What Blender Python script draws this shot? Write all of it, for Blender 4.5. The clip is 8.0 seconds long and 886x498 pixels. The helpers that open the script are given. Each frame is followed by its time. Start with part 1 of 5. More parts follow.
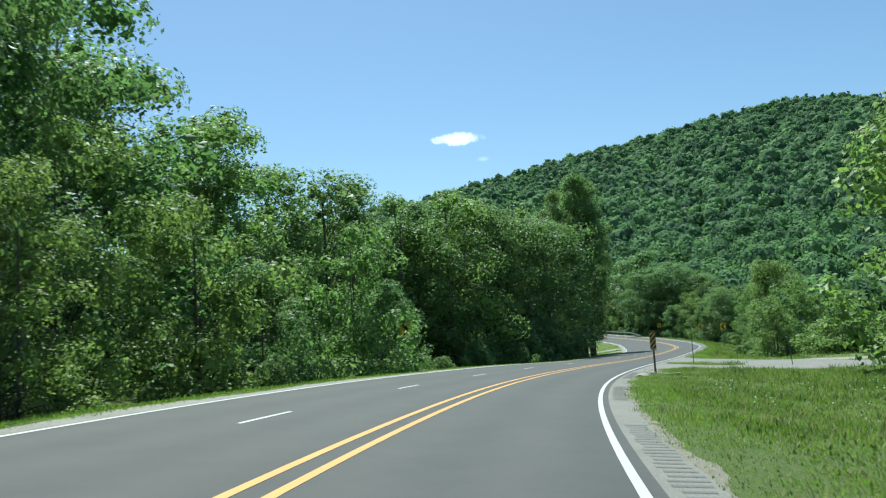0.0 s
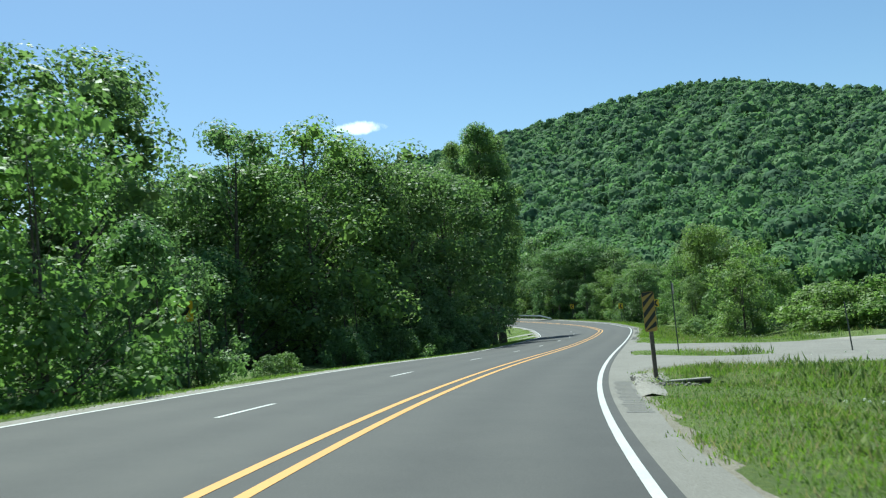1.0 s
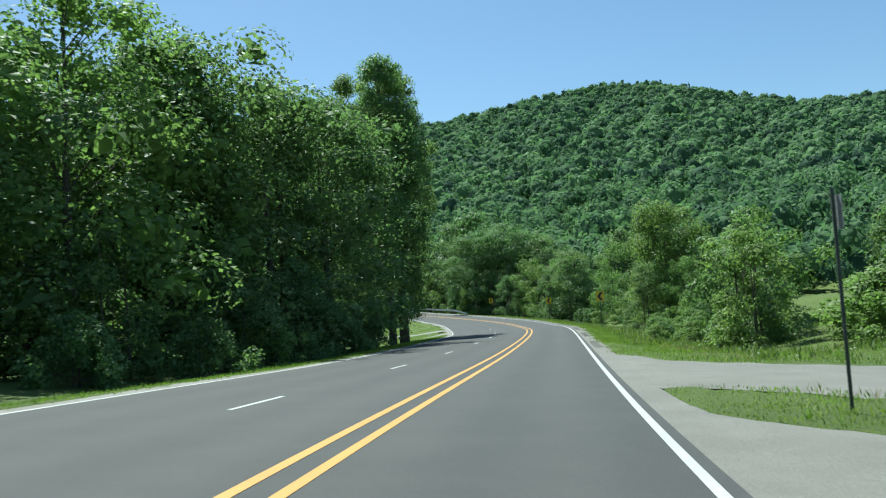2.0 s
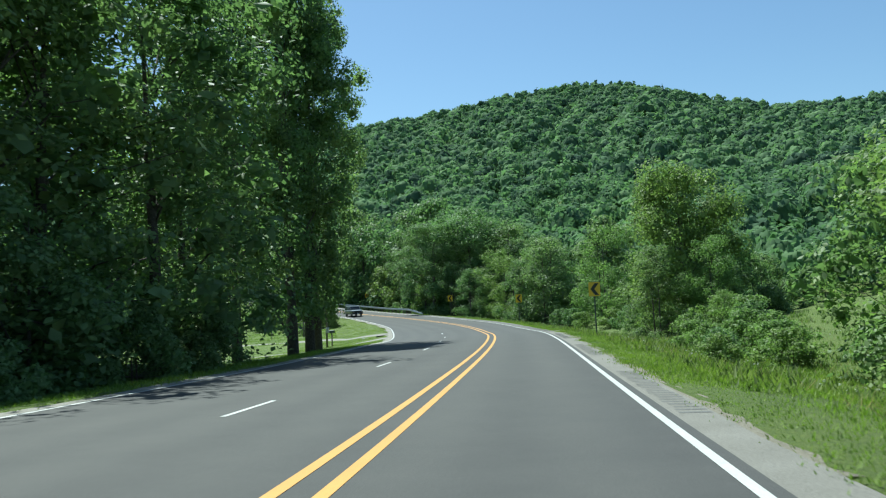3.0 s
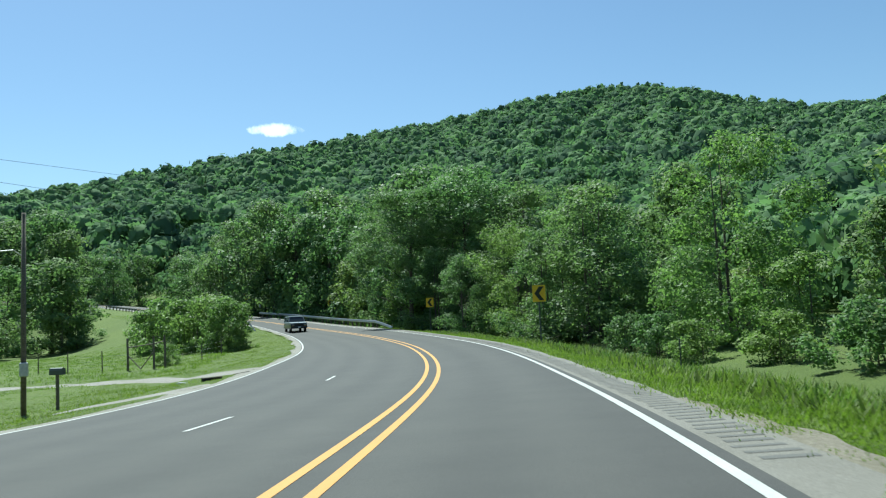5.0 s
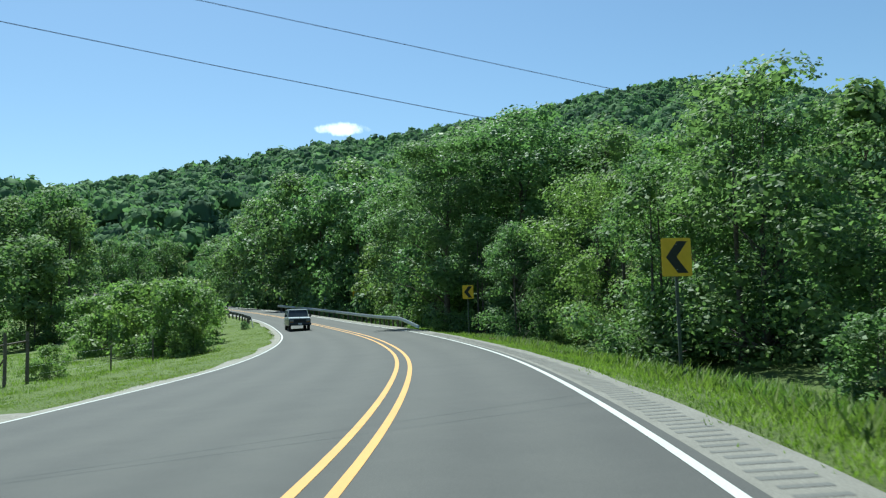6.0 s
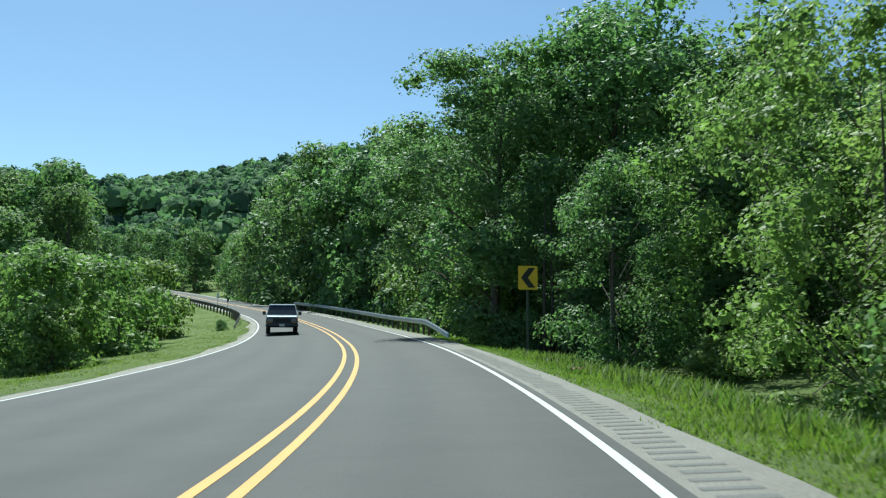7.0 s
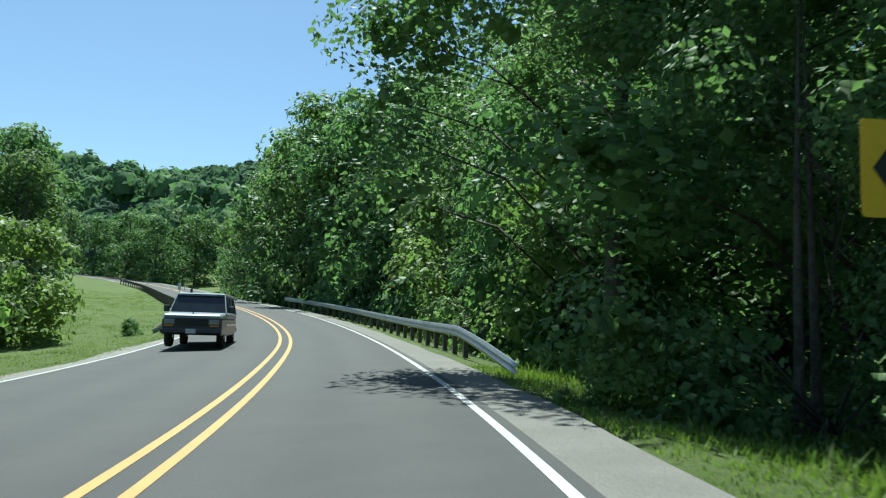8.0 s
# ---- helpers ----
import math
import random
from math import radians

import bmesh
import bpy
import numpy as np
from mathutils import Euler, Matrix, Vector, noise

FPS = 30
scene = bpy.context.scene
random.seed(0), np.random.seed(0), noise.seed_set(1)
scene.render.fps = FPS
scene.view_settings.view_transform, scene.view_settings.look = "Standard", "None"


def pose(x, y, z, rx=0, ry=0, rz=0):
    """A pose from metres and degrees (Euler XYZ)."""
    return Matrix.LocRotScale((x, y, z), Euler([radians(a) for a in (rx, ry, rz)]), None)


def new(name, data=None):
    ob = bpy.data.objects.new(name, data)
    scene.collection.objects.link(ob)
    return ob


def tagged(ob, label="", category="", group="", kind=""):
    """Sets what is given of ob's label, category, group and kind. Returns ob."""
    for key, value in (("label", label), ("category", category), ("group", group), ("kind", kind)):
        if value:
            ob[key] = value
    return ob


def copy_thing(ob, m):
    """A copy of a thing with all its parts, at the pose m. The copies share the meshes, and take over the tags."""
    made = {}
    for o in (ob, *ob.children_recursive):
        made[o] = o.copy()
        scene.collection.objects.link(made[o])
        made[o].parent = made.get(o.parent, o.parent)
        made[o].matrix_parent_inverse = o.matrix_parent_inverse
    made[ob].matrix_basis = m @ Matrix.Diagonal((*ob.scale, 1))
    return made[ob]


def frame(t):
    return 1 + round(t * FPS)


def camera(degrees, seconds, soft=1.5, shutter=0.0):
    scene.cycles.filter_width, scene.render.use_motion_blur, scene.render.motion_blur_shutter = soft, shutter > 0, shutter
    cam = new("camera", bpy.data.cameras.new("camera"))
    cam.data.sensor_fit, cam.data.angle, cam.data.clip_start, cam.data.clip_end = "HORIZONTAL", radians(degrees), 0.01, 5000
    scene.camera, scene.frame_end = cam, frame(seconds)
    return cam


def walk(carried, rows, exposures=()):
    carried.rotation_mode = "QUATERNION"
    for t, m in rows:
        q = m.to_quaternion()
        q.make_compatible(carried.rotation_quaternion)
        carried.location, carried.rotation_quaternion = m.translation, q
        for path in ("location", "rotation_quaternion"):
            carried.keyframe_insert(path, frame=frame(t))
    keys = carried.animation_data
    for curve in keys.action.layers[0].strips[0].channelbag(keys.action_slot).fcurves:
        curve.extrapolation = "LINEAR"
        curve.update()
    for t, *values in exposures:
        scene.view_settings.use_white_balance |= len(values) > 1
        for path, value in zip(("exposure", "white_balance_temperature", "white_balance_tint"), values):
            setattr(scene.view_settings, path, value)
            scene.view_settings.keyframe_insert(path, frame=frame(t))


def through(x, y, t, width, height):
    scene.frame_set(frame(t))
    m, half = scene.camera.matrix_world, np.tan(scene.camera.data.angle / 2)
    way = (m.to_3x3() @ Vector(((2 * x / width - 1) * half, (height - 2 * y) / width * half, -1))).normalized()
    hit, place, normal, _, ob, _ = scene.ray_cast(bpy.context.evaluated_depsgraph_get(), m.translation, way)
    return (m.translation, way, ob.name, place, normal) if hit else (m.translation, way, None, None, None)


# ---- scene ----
from mathutils.geometry import delaunay_2d_cdt

cam = camera(56.9, 8.0, soft=1.2, shutter=0.08)
PATH = [
    (0.0, -0.000, -0.000, 1.400, 95.722, 3.600, 0.368),
    (0.5, 1.323, 11.542, 1.085, 94.806, 4.595, -3.998),
    (1.0, 3.231, 23.065, 0.670, 94.464, 5.209, -6.266),
    (1.5, 5.679, 34.570, 0.344, 93.971, 4.536, -9.380),
    (2.0, 8.891, 46.058, -0.057, 93.666, 3.593, -12.079),
    (3.5, 20.964, 80.631, -1.116, 93.686, 2.638, -14.558),
    (4.0, 25.244, 92.248, -1.396, 93.886, 2.897, -14.639),
    (5.5, 36.860, 127.239, -2.144, 94.996, 2.293, -10.636),
    (6.0, 40.012, 139.631, -2.241, 94.871, 1.510, -8.332),
    (6.5, 42.374, 151.296, -2.297, 95.255, 0.453, -6.703),
    (7.0, 44.206, 163.040, -2.335, 95.346, -0.324, -4.195),
    (7.5, 45.226, 175.052, -2.220, 95.232, -0.948, -2.798),
    (8.0, 45.313, 186.846, -2.054, 95.538, -1.523, -2.150),
]
walk(cam, [(r[0], pose(*r[1:])) for r in PATH], exposures=[(0.0, 0.85, 5700, -8), (8.0, 0.85, 5700, -8)])

# ---- daylight: high summer sun, ahead and a little to the left ----
SUN_EL, SUN_AZ = radians(60), radians(-15)  # azimuth from +y towards +x
to_sun = Vector((math.sin(SUN_AZ) * math.cos(SUN_EL), math.cos(SUN_AZ) * math.cos(SUN_EL), math.sin(SUN_EL)))
sun = new("sun", bpy.data.lights.new("sun", "SUN"))
sun.data.energy, sun.data.angle, sun.data.color = 5.0, radians(0.53), (1.0, 0.95, 0.86)
sun.matrix_world = to_sun.to_track_quat("Z", "Y").to_matrix().to_4x4()


def node(tree, kind, at=None, **sockets):
    n = tree.nodes.new(kind)
    for key, value in sockets.items():
        n.inputs[key.replace("_", " ")].default_value = value
    return n


def build_world():
    w = bpy.data.worlds.new("sky")
    scene.world = w
    w.use_nodes = True
    t = w.node_tree
    t.nodes.clear()
    sky = t.nodes.new("ShaderNodeTexSky")
    sky.sky_type, sky.sun_disc = "NISHITA", False
    sky.sun_elevation, sky.sun_rotation = SUN_EL, SUN_AZ
    sky.air_density, sky.dust_density, sky.ozone_density, sky.altitude = 1.0, 0.6, 1.6, 200
    bg = node(t, "ShaderNodeBackground", Strength=0.071)
    out = t.nodes.new("ShaderNodeOutputWorld")
    # small fair-weather clouds low over the ridge
    geo = t.nodes.new("ShaderNodeTexCoord")
    wob = node(t, "ShaderNodeTexNoise", Scale=46.0, Detail=6.0, Roughness=0.62)
    t.links.new(geo.outputs["Generated"], wob.inputs["Vector"])
    last = sky.outputs["Color"]
    for az, el, wide, high, dense in ((1.7, 13.3, 1.45, 0.42, 0.85), (3.2, 11.8, 0.5, 0.2, 0.3), (-20.5, 8.6, 4.5, 0.5, 0.5)):
        a, e = radians(az), radians(el)
        c = Vector((math.sin(a) * math.cos(e), math.cos(a) * math.cos(e), math.sin(e)))
        right = Vector((math.cos(a), -math.sin(a), 0))
        up = right.cross(c)
        terms = []
        for axis, half in ((right, wide), (up, high)):
            dot = t.nodes.new("ShaderNodeVectorMath")
            dot.operation = "DOT_PRODUCT"
            dot.inputs[1].default_value = axis / math.sin(radians(half))
            t.links.new(geo.outputs["Generated"], dot.inputs[0])
            sub = t.nodes.new("ShaderNodeMath")
            sub.operation = "SUBTRACT"
            sub.inputs[1].default_value = c.dot(axis) / math.sin(radians(half))
            t.links.new(dot.outputs["Value"], sub.inputs[0])
            sq = t.nodes.new("ShaderNodeMath")
            sq.operation = "POWER"
            sq.inputs[1].default_value = 2
            ab = t.nodes.new("ShaderNodeMath")
            ab.operation = "ABSOLUTE"
            t.links.new(sub.outputs[0], ab.inputs[0])
            t.links.new(ab.outputs[0], sq.inputs[0])
            terms.append(sq)
        add = t.nodes.new("ShaderNodeMath")
        t.links.new(terms[0].outputs[0], add.inputs[0])
        t.links.new(terms[1].outputs[0], add.inputs[1])
        nz = t.nodes.new("ShaderNodeMath")
        nz.operation = "MULTIPLY_ADD"
        nz.inputs[1].default_value = -4.2
        t.links.new(wob.outputs["Fac"], nz.inputs[0])
        t.links.new(add.outputs[0], nz.inputs[2])
        ramp = t.nodes.new("ShaderNodeMapRange")
        ramp.interpolation_type = "SMOOTHSTEP"
        for key, value in (("From Min", -1.9), ("From Max", -0.6), ("To Min", dense), ("To Max", 0.0)):
            ramp.inputs[key].default_value = value
        t.links.new(nz.outputs[0], ramp.inputs["Value"])
        mix = t.nodes.new("ShaderNodeMixRGB")
        mix.inputs["Color2"].default_value = (10.5, 10.8, 11.2, 1)
        t.links.new(ramp.outputs[0], mix.inputs["Fac"])
        t.links.new(last, mix.inputs["Color1"])
        last = mix.outputs["Color"]
    t.links.new(last, bg.inputs["Color"])
    t.links.new(bg.outputs[0], out.inputs["Surface"])


build_world()


# ---- materials ----
def material(name):
    m = bpy.data.materials.new(name)
    m.use_nodes = True
    return m, m.node_tree, m.node_tree.nodes["Principled BSDF"]


def ramp_of(t, source, stops):
    r = t.nodes.new("ShaderNodeValToRGB")
    el = r.color_ramp.elements
    while len(el) < len(stops):
        el.new(0.5)
    for e, (p, c) in zip(el, stops):
        e.position, e.color = p, (*c, 1)
    t.links.new(source, r.inputs["Fac"])
    return r.outputs["Color"]


def noise_of(t, coords, scale, detail=5.0, rough=0.6):
    n = node(t, "ShaderNodeTexNoise", Scale=scale, Detail=detail, Roughness=rough)
    t.links.new(coords, n.inputs["Vector"])
    return n.outputs["Fac"]


def mixed(t, a, b, fac, mode="MIX"):
    m = t.nodes.new("ShaderNodeMixRGB")
    m.blend_type = mode
    for s, value in ((m.inputs["Fac"], fac), (m.inputs["Color1"], a), (m.inputs["Color2"], b)):
        if isinstance(value, bpy.types.NodeSocket):
            t.links.new(value, s)
        elif isinstance(value, tuple):
            s.default_value = (*value, 1)
        else:
            s.default_value = value
    return m.outputs["Color"]


def surface(name, stops, fine=30.0, coarse=0.7, rough=0.85, bump=0.3, metal=0.0, coarse_mix=0.35, stain=(0.5, 0.5, 0.5), depth=0.01):
    """Two scales of variation and a fine relief, in object space (metres)."""
    m, t, p = material(name)
    pos = t.nodes.new("ShaderNodeTexCoord").outputs["Object"]
    f = noise_of(t, pos, fine, 6.0, 0.7)
    c = noise_of(t, pos, coarse, 4.0, 0.55)
    col = ramp_of(t, f, stops)
    s2 = ramp_of(t, c, [(0.35, stain), (0.7, (1, 1, 1))])
    col = mixed(t, col, s2, coarse_mix, "MULTIPLY")
    t.links.new(col, p.inputs["Base Color"])
    p.inputs["Roughness"].default_value, p.inputs["Metallic"].default_value = rough, metal
    if bump:
        b = node(t, "ShaderNodeBump", Strength=bump, Distance=depth)
        t.links.new(f, b.inputs["Height"])
        t.links.new(b.outputs[0], p.inputs["Normal"])
    return m


def asphalt_material():
    m = surface("asphalt", [(0.3, (0.034, 0.033, 0.0318)), (0.55, (0.0505, 0.0488, 0.0465)), (0.75, (0.082, 0.079, 0.075))], fine=60, coarse=0.25, rough=0.85, bump=0.35, coarse_mix=0.3, stain=(0.72, 0.72, 0.74), depth=0.006)
    t = m.node_tree
    p = t.nodes["Principled BSDF"]
    was = p.inputs["Base Color"].links[0].from_socket
    at = t.nodes.new("ShaderNodeAttribute")
    at.attribute_name = "across"
    wave = t.nodes.new("ShaderNodeMath")
    wave.operation = "SINE"
    mul = t.nodes.new("ShaderNodeMath")
    mul.operation = "MULTIPLY"
    mul.inputs[1].default_value = 3.7
    t.links.new(at.outputs["Fac"], mul.inputs[0])
    t.links.new(mul.outputs[0], wave.inputs[0])
    pos = t.nodes.new("ShaderNodeTexCoord").outputs["Object"]
    blot = noise_of(t, pos, 0.9, 5.0, 0.7)
    add = t.nodes.new("ShaderNodeMath")
    add.operation = "MULTIPLY_ADD"
    add.inputs[1].default_value = 0.16
    t.links.new(wave.outputs[0], add.inputs[0])
    t.links.new(blot, add.inputs[2])
    tone = ramp_of(t, add.outputs[0], [(0.25, (0.8, 0.8, 0.81)), (0.5, (0.95, 0.95, 0.95)), (0.8, (1.12, 1.11, 1.09))])
    t.links.new(mixed(t, was, tone, 1.0, "MULTIPLY"), p.inputs["Base Color"])
    return m


def leaf_material(name, dark, light, gloss=0.55, through=0.4, patch_scale=0.35, patch_mix=0.5, sheen=0.3, crown_tone=False):
    m, t, p = material(name)
    out = t.nodes["Material Output"]
    g = t.nodes.new("ShaderNodeNewGeometry")
    obj = t.nodes.new("ShaderNodeObjectInfo")
    pos = t.nodes.new("ShaderNodeTexCoord").outputs["Object"]
    spread = t.nodes.new("ShaderNodeMapRange")
    spread.inputs["From Min"].default_value, spread.inputs["From Max"].default_value = 0.32, 0.68
    t.links.new(noise_of(t, pos, patch_scale, 3.0), spread.inputs["Value"])
    patch = spread.outputs[0]
    mixv = t.nodes.new("ShaderNodeMath")
    mixv.operation = "MULTIPLY_ADD"
    mixv.inputs[1].default_value = 1.05 - patch_mix
    t.links.new(g.outputs["Random Per Island"], mixv.inputs[0])
    if crown_tone:  # one tone for each crown of the joined forest
        own = t.nodes.new("ShaderNodeAttribute")
        own.attribute_name = "tone"
        t.links.new(own.outputs["Fac"], mixv.inputs[0])
    half = t.nodes.new("ShaderNodeMath")
    half.operation = "MULTIPLY"
    half.inputs[1].default_value = patch_mix
    t.links.new(patch, half.inputs[0])
    t.links.new(half.outputs[0], mixv.inputs[2])
    mid = tuple((a + b) / 2 for a, b in zip(dark, light))
    col = ramp_of(t, mixv.outputs[0], [(0.1, dark), (0.5, mid), (0.9, light)])
    hue = t.nodes.new("ShaderNodeHueSaturation")
    vary = t.nodes.new("ShaderNodeMapRange")
    vary.inputs["To Min"].default_value, vary.inputs["To Max"].default_value = 0.482, 0.512
    t.links.new(obj.outputs["Random"], vary.inputs["Value"])
    t.links.new(vary.outputs[0], hue.inputs["Hue"])
    t.links.new(col, hue.inputs["Color"])
    t.links.new(hue.outputs[0], p.inputs["Base Color"])
    p.inputs["Roughness"].default_value = gloss
    p.inputs["Specular IOR Level"].default_value = sheen
    tr = t.nodes.new("ShaderNodeBsdfTranslucent")
    warm = mixed(t, hue.outputs[0], (0.82, 1.1, 0.56), 0.6, "MULTIPLY")
    t.links.new(warm, tr.inputs["Color"])
    mx = t.nodes.new("ShaderNodeMixShader")
    mx.inputs[0].default_value = through
    t.links.new(p.outputs[0], mx.inputs[1])
    t.links.new(tr.outputs[0], mx.inputs[2])
    t.links.new(mx.outputs[0], out.inputs["Surface"])
    return m


ASPHALT = asphalt_material()
SHOULDER = surface("old_pale_asphalt", [(0.3, (0.102, 0.095, 0.083)), (0.55, (0.183, 0.172, 0.152)), (0.75, (0.275, 0.26, 0.235))], fine=45, coarse=0.9, rough=0.9, bump=0.7, coarse_mix=0.5, stain=(0.66, 0.65, 0.62))
GRAVEL = surface("pale_gravel", [(0.3, (0.13, 0.118, 0.1)), (0.5, (0.23, 0.215, 0.19)), (0.72, (0.36, 0.34, 0.31))], fine=22, coarse=0.6, rough=0.95, bump=0.8, coarse_mix=0.5, stain=(0.6, 0.58, 0.52), depth=0.03)
# groove colour: the shade inside milled grooves is put into a darker tone
GROOVE_SHADE = surface("groove_shade_asphalt", [(0.3, (0.075, 0.073, 0.068)), (0.7, (0.14, 0.136, 0.128))], fine=40, coarse=0.8)
YELLOW = surface("yellow_road_paint", [(0.25, (0.33, 0.18, 0.045)), (0.45, (0.5, 0.245, 0.036)), (0.8, (0.57, 0.285, 0.045))], fine=35, coarse=0.8, rough=0.6, bump=0.15, coarse_mix=0.4, stain=(0.72, 0.7, 0.66))
WHITE = surface("white_road_paint", [(0.25, (0.25, 0.25, 0.24)), (0.45, (0.42, 0.42, 0.405)), (0.8, (0.53, 0.53, 0.515))], fine=35, coarse=0.8, rough=0.6, bump=0.15, coarse_mix=0.45, stain=(0.7, 0.7, 0.68))
SOIL = surface("grassy_ground", [(0.25, (0.042, 0.064, 0.009)), (0.48, (0.085, 0.125, 0.015)), (0.64, (0.125, 0.155, 0.024)), (0.82, (0.17, 0.16, 0.05))], fine=16.0, coarse=0.16, rough=0.95, bump=1.0, coarse_mix=0.55, stain=(0.62, 0.7, 0.52), depth=0.08)
BARK = surface("grey_brown_bark", [(0.3, (0.045, 0.036, 0.028)), (0.55, (0.11, 0.092, 0.075)), (0.8, (0.19, 0.17, 0.145))], fine=9, coarse=1.1, rough=0.95, bump=0.9, coarse_mix=0.4, depth=0.04)
GALV = surface("galvanised_steel", [(0.3, (0.34, 0.35, 0.355)), (0.7, (0.5, 0.51, 0.515))], fine=14, coarse=1.5, rough=0.42, bump=0.05, metal=0.85, coarse_mix=0.4, stain=(0.62, 0.6, 0.57))
POSTWOOD = surface("weathered_wood", [(0.3, (0.07, 0.055, 0.042)), (0.7, (0.2, 0.17, 0.14))], fine=18, coarse=1.5, rough=0.9, bump=0.6)
POSTSTEEL = surface("dull_green_steel", [(0.3, (0.05, 0.065, 0.055)), (0.7, (0.11, 0.13, 0.115))], fine=25, coarse=3, rough=0.6, bump=0.1, metal=0.3)
SIGNYELLOW = surface("sign_yellow", [(0.3, (0.72, 0.43, 0.02)), (0.7, (0.82, 0.5, 0.03))], fine=8, coarse=2.5, rough=0.45, bump=0.03, coarse_mix=0.3, stain=(0.8, 0.78, 0.72))
SIGNBLACK = surface("sign_black", [(0.3, (0.012, 0.012, 0.012)), (0.7, (0.022, 0.022, 0.022))], fine=10, coarse=2.5, rough=0.45, bump=0.03)
SIGNBACK = surface("sign_back_aluminium", [(0.3, (0.4, 0.41, 0.42)), (0.7, (0.52, 0.53, 0.54))], fine=10, coarse=2.5, rough=0.45, bump=0.03, metal=0.7)
LEAF_OAK = leaf_material("oak_leaves", (0.085, 0.14, 0.058), (0.23, 0.33, 0.125), through=0.48)
LEAF_BRIGHT = leaf_material("bright_leaves", (0.115, 0.175, 0.052), (0.275, 0.37, 0.115), through=0.48)
LEAF_POPLAR = leaf_material("poplar_leaves", (0.105, 0.16, 0.064), (0.27, 0.35, 0.13), gloss=0.4, through=0.6)
LEAF_FAR = leaf_material("far_wood_leaves", (0.085, 0.135, 0.06), (0.23, 0.325, 0.12), gloss=0.7, through=0.44)
# bluish leaf colour: the haze of distance is put into the hill forest
LEAF_FOREST = leaf_material("hazed_hill_forest_leaves", (0.073, 0.12, 0.08), (0.2, 0.285, 0.136), gloss=0.9, through=0.4, patch_scale=0.02, patch_mix=0.4, sheen=0.06, crown_tone=True)
GRASSMAT = leaf_material("grass_blades", (0.09, 0.155, 0.016), (0.25, 0.335, 0.046), gloss=0.5, through=0.4, patch_scale=0.5)


# ---- the line of the road: control values every 12 m northward, cubic B-spline ----
Y0, DY = -44.0, 12.0
CX = [-1.2, -2.3, -3.18, -3.46, -3.1, -2.11, -0.48, 1.71, 4.73, 8.73, 13.09, 17.54, 21.94, 26.32, 30.52, 34.36, 37.73, 40.43, 42.17, 43.4, 43.62, 43.2, 42.03, 40.6, 38.35, 35.09, 30.74, 26.25, 21.97, 17.68, 12.8, 6.94, -0.18, -8.67, -18.59, -29.91, -42.51, -56.26, -71.04, -86.75, -103.36, -120.84]
CZ = [0.9, 0.78, 0.65, 0.54, 0.39, 0.17, -0.18, -0.57, -0.99, -1.4, -1.85, -2.28, -2.6, -2.88, -3.08, -3.34, -3.71, -3.78, -3.71, -3.69, -3.53, -3.31, -3.04, -2.74, -2.24, -1.52, -0.73, -0.03, 0.59, 1.29, 2.12, 3.09, 4.18, 5.34, 6.51, 7.64, 8.72, 9.78, 10.79, 11.78, 12.73, 13.65]
CB = [0.0, 0.0, 0.0, -0.02, -0.04, -0.06, -0.07, -0.07, -0.06, -0.05, -0.03, -0.01, 0.0, 0.01, 0.021, 0.033, 0.039, 0.047, 0.049, 0.044, 0.047, 0.056, 0.052, 0.04, 0.038, 0.035, 0.02, 0.01, 0.0, 0.0, 0.0, 0.0, 0.0, 0.0, 0.0, 0.0, 0.0, 0.0, 0.0, 0.0, 0.0, 0.0]
CL = [4.2, 4.4, 4.57, 4.78, 4.98, 5.19, 5.4, 5.6, 5.85, 6.2, 6.55, 6.85, 7.16, 7.45, 7.85, 8.23, 8.48, 8.46, 8.13, 7.35, 6.76, 6.07, 5.18, 4.97, 4.22, 3.62, 3.96, 4.04, 3.99, 4.1, 4.1, 4.1, 4.1, 4.1, 4.1, 4.1, 4.1, 4.1, 4.1, 4.1, 4.1, 4.1]
CX, CZ, CB, CL = (np.array(c, float) for c in (CX, CZ, CB, CL))
LANE = 3.22
S_MIN, S_MAX = -30.0, 400.0


def spline(c, s):
    u = np.clip((np.asarray(s, float) - Y0) / DY, 0, len(c) - 3 - 1e-6)
    i = u.astype(int)
    f = u - i
    return (c[i] * (1 - f) ** 3 + c[i + 1] * (3 * f**3 - 6 * f * f + 4) + c[i + 2] * (-3 * f**3 + 3 * f * f + 3 * f + 1) + c[i + 3] * f**3) / 6


def slope(c, s):
    return (spline(c, np.asarray(s, float) + 0.05) - spline(c, np.asarray(s, float) - 0.05)) / 0.1


def on_road(s, lat, lift=0.0):
    """World place at station s (its y on the yellow line) and lateral offset lat, right of it positive."""
    s, lat = np.broadcast_arrays(np.asarray(s, float), np.asarray(lat, float))
    dx = slope(CX, s)
    n = np.sqrt(1 + dx * dx)
    return np.stack([spline(CX, s) + lat / n, s - lat * dx / n, spline(CZ, s) + spline(CB, s) * lat + lift], -1)


def nearest(x, y):
    x, y = np.asarray(x, float), np.asarray(y, float)
    s = np.clip(y, S_MIN, S_MAX)
    lat = x * 0
    for _ in range(14):
        dx = slope(CX, s)
        n2 = 1 + dx * dx
        gap = ((x - spline(CX, s)) * dx + (y - s)) / n2
        s = np.clip(s + 0.7 * gap, S_MIN, S_MAX)
    dx = slope(CX, s)
    lat = ((x - spline(CX, s)) - (y - s) * dx) / np.sqrt(1 + dx * dx)
    return s, lat


def smooth(a, b, v):
    t = np.clip((v - a) / (b - a), 0, 1)
    return t * t * (3 - 2 * t)


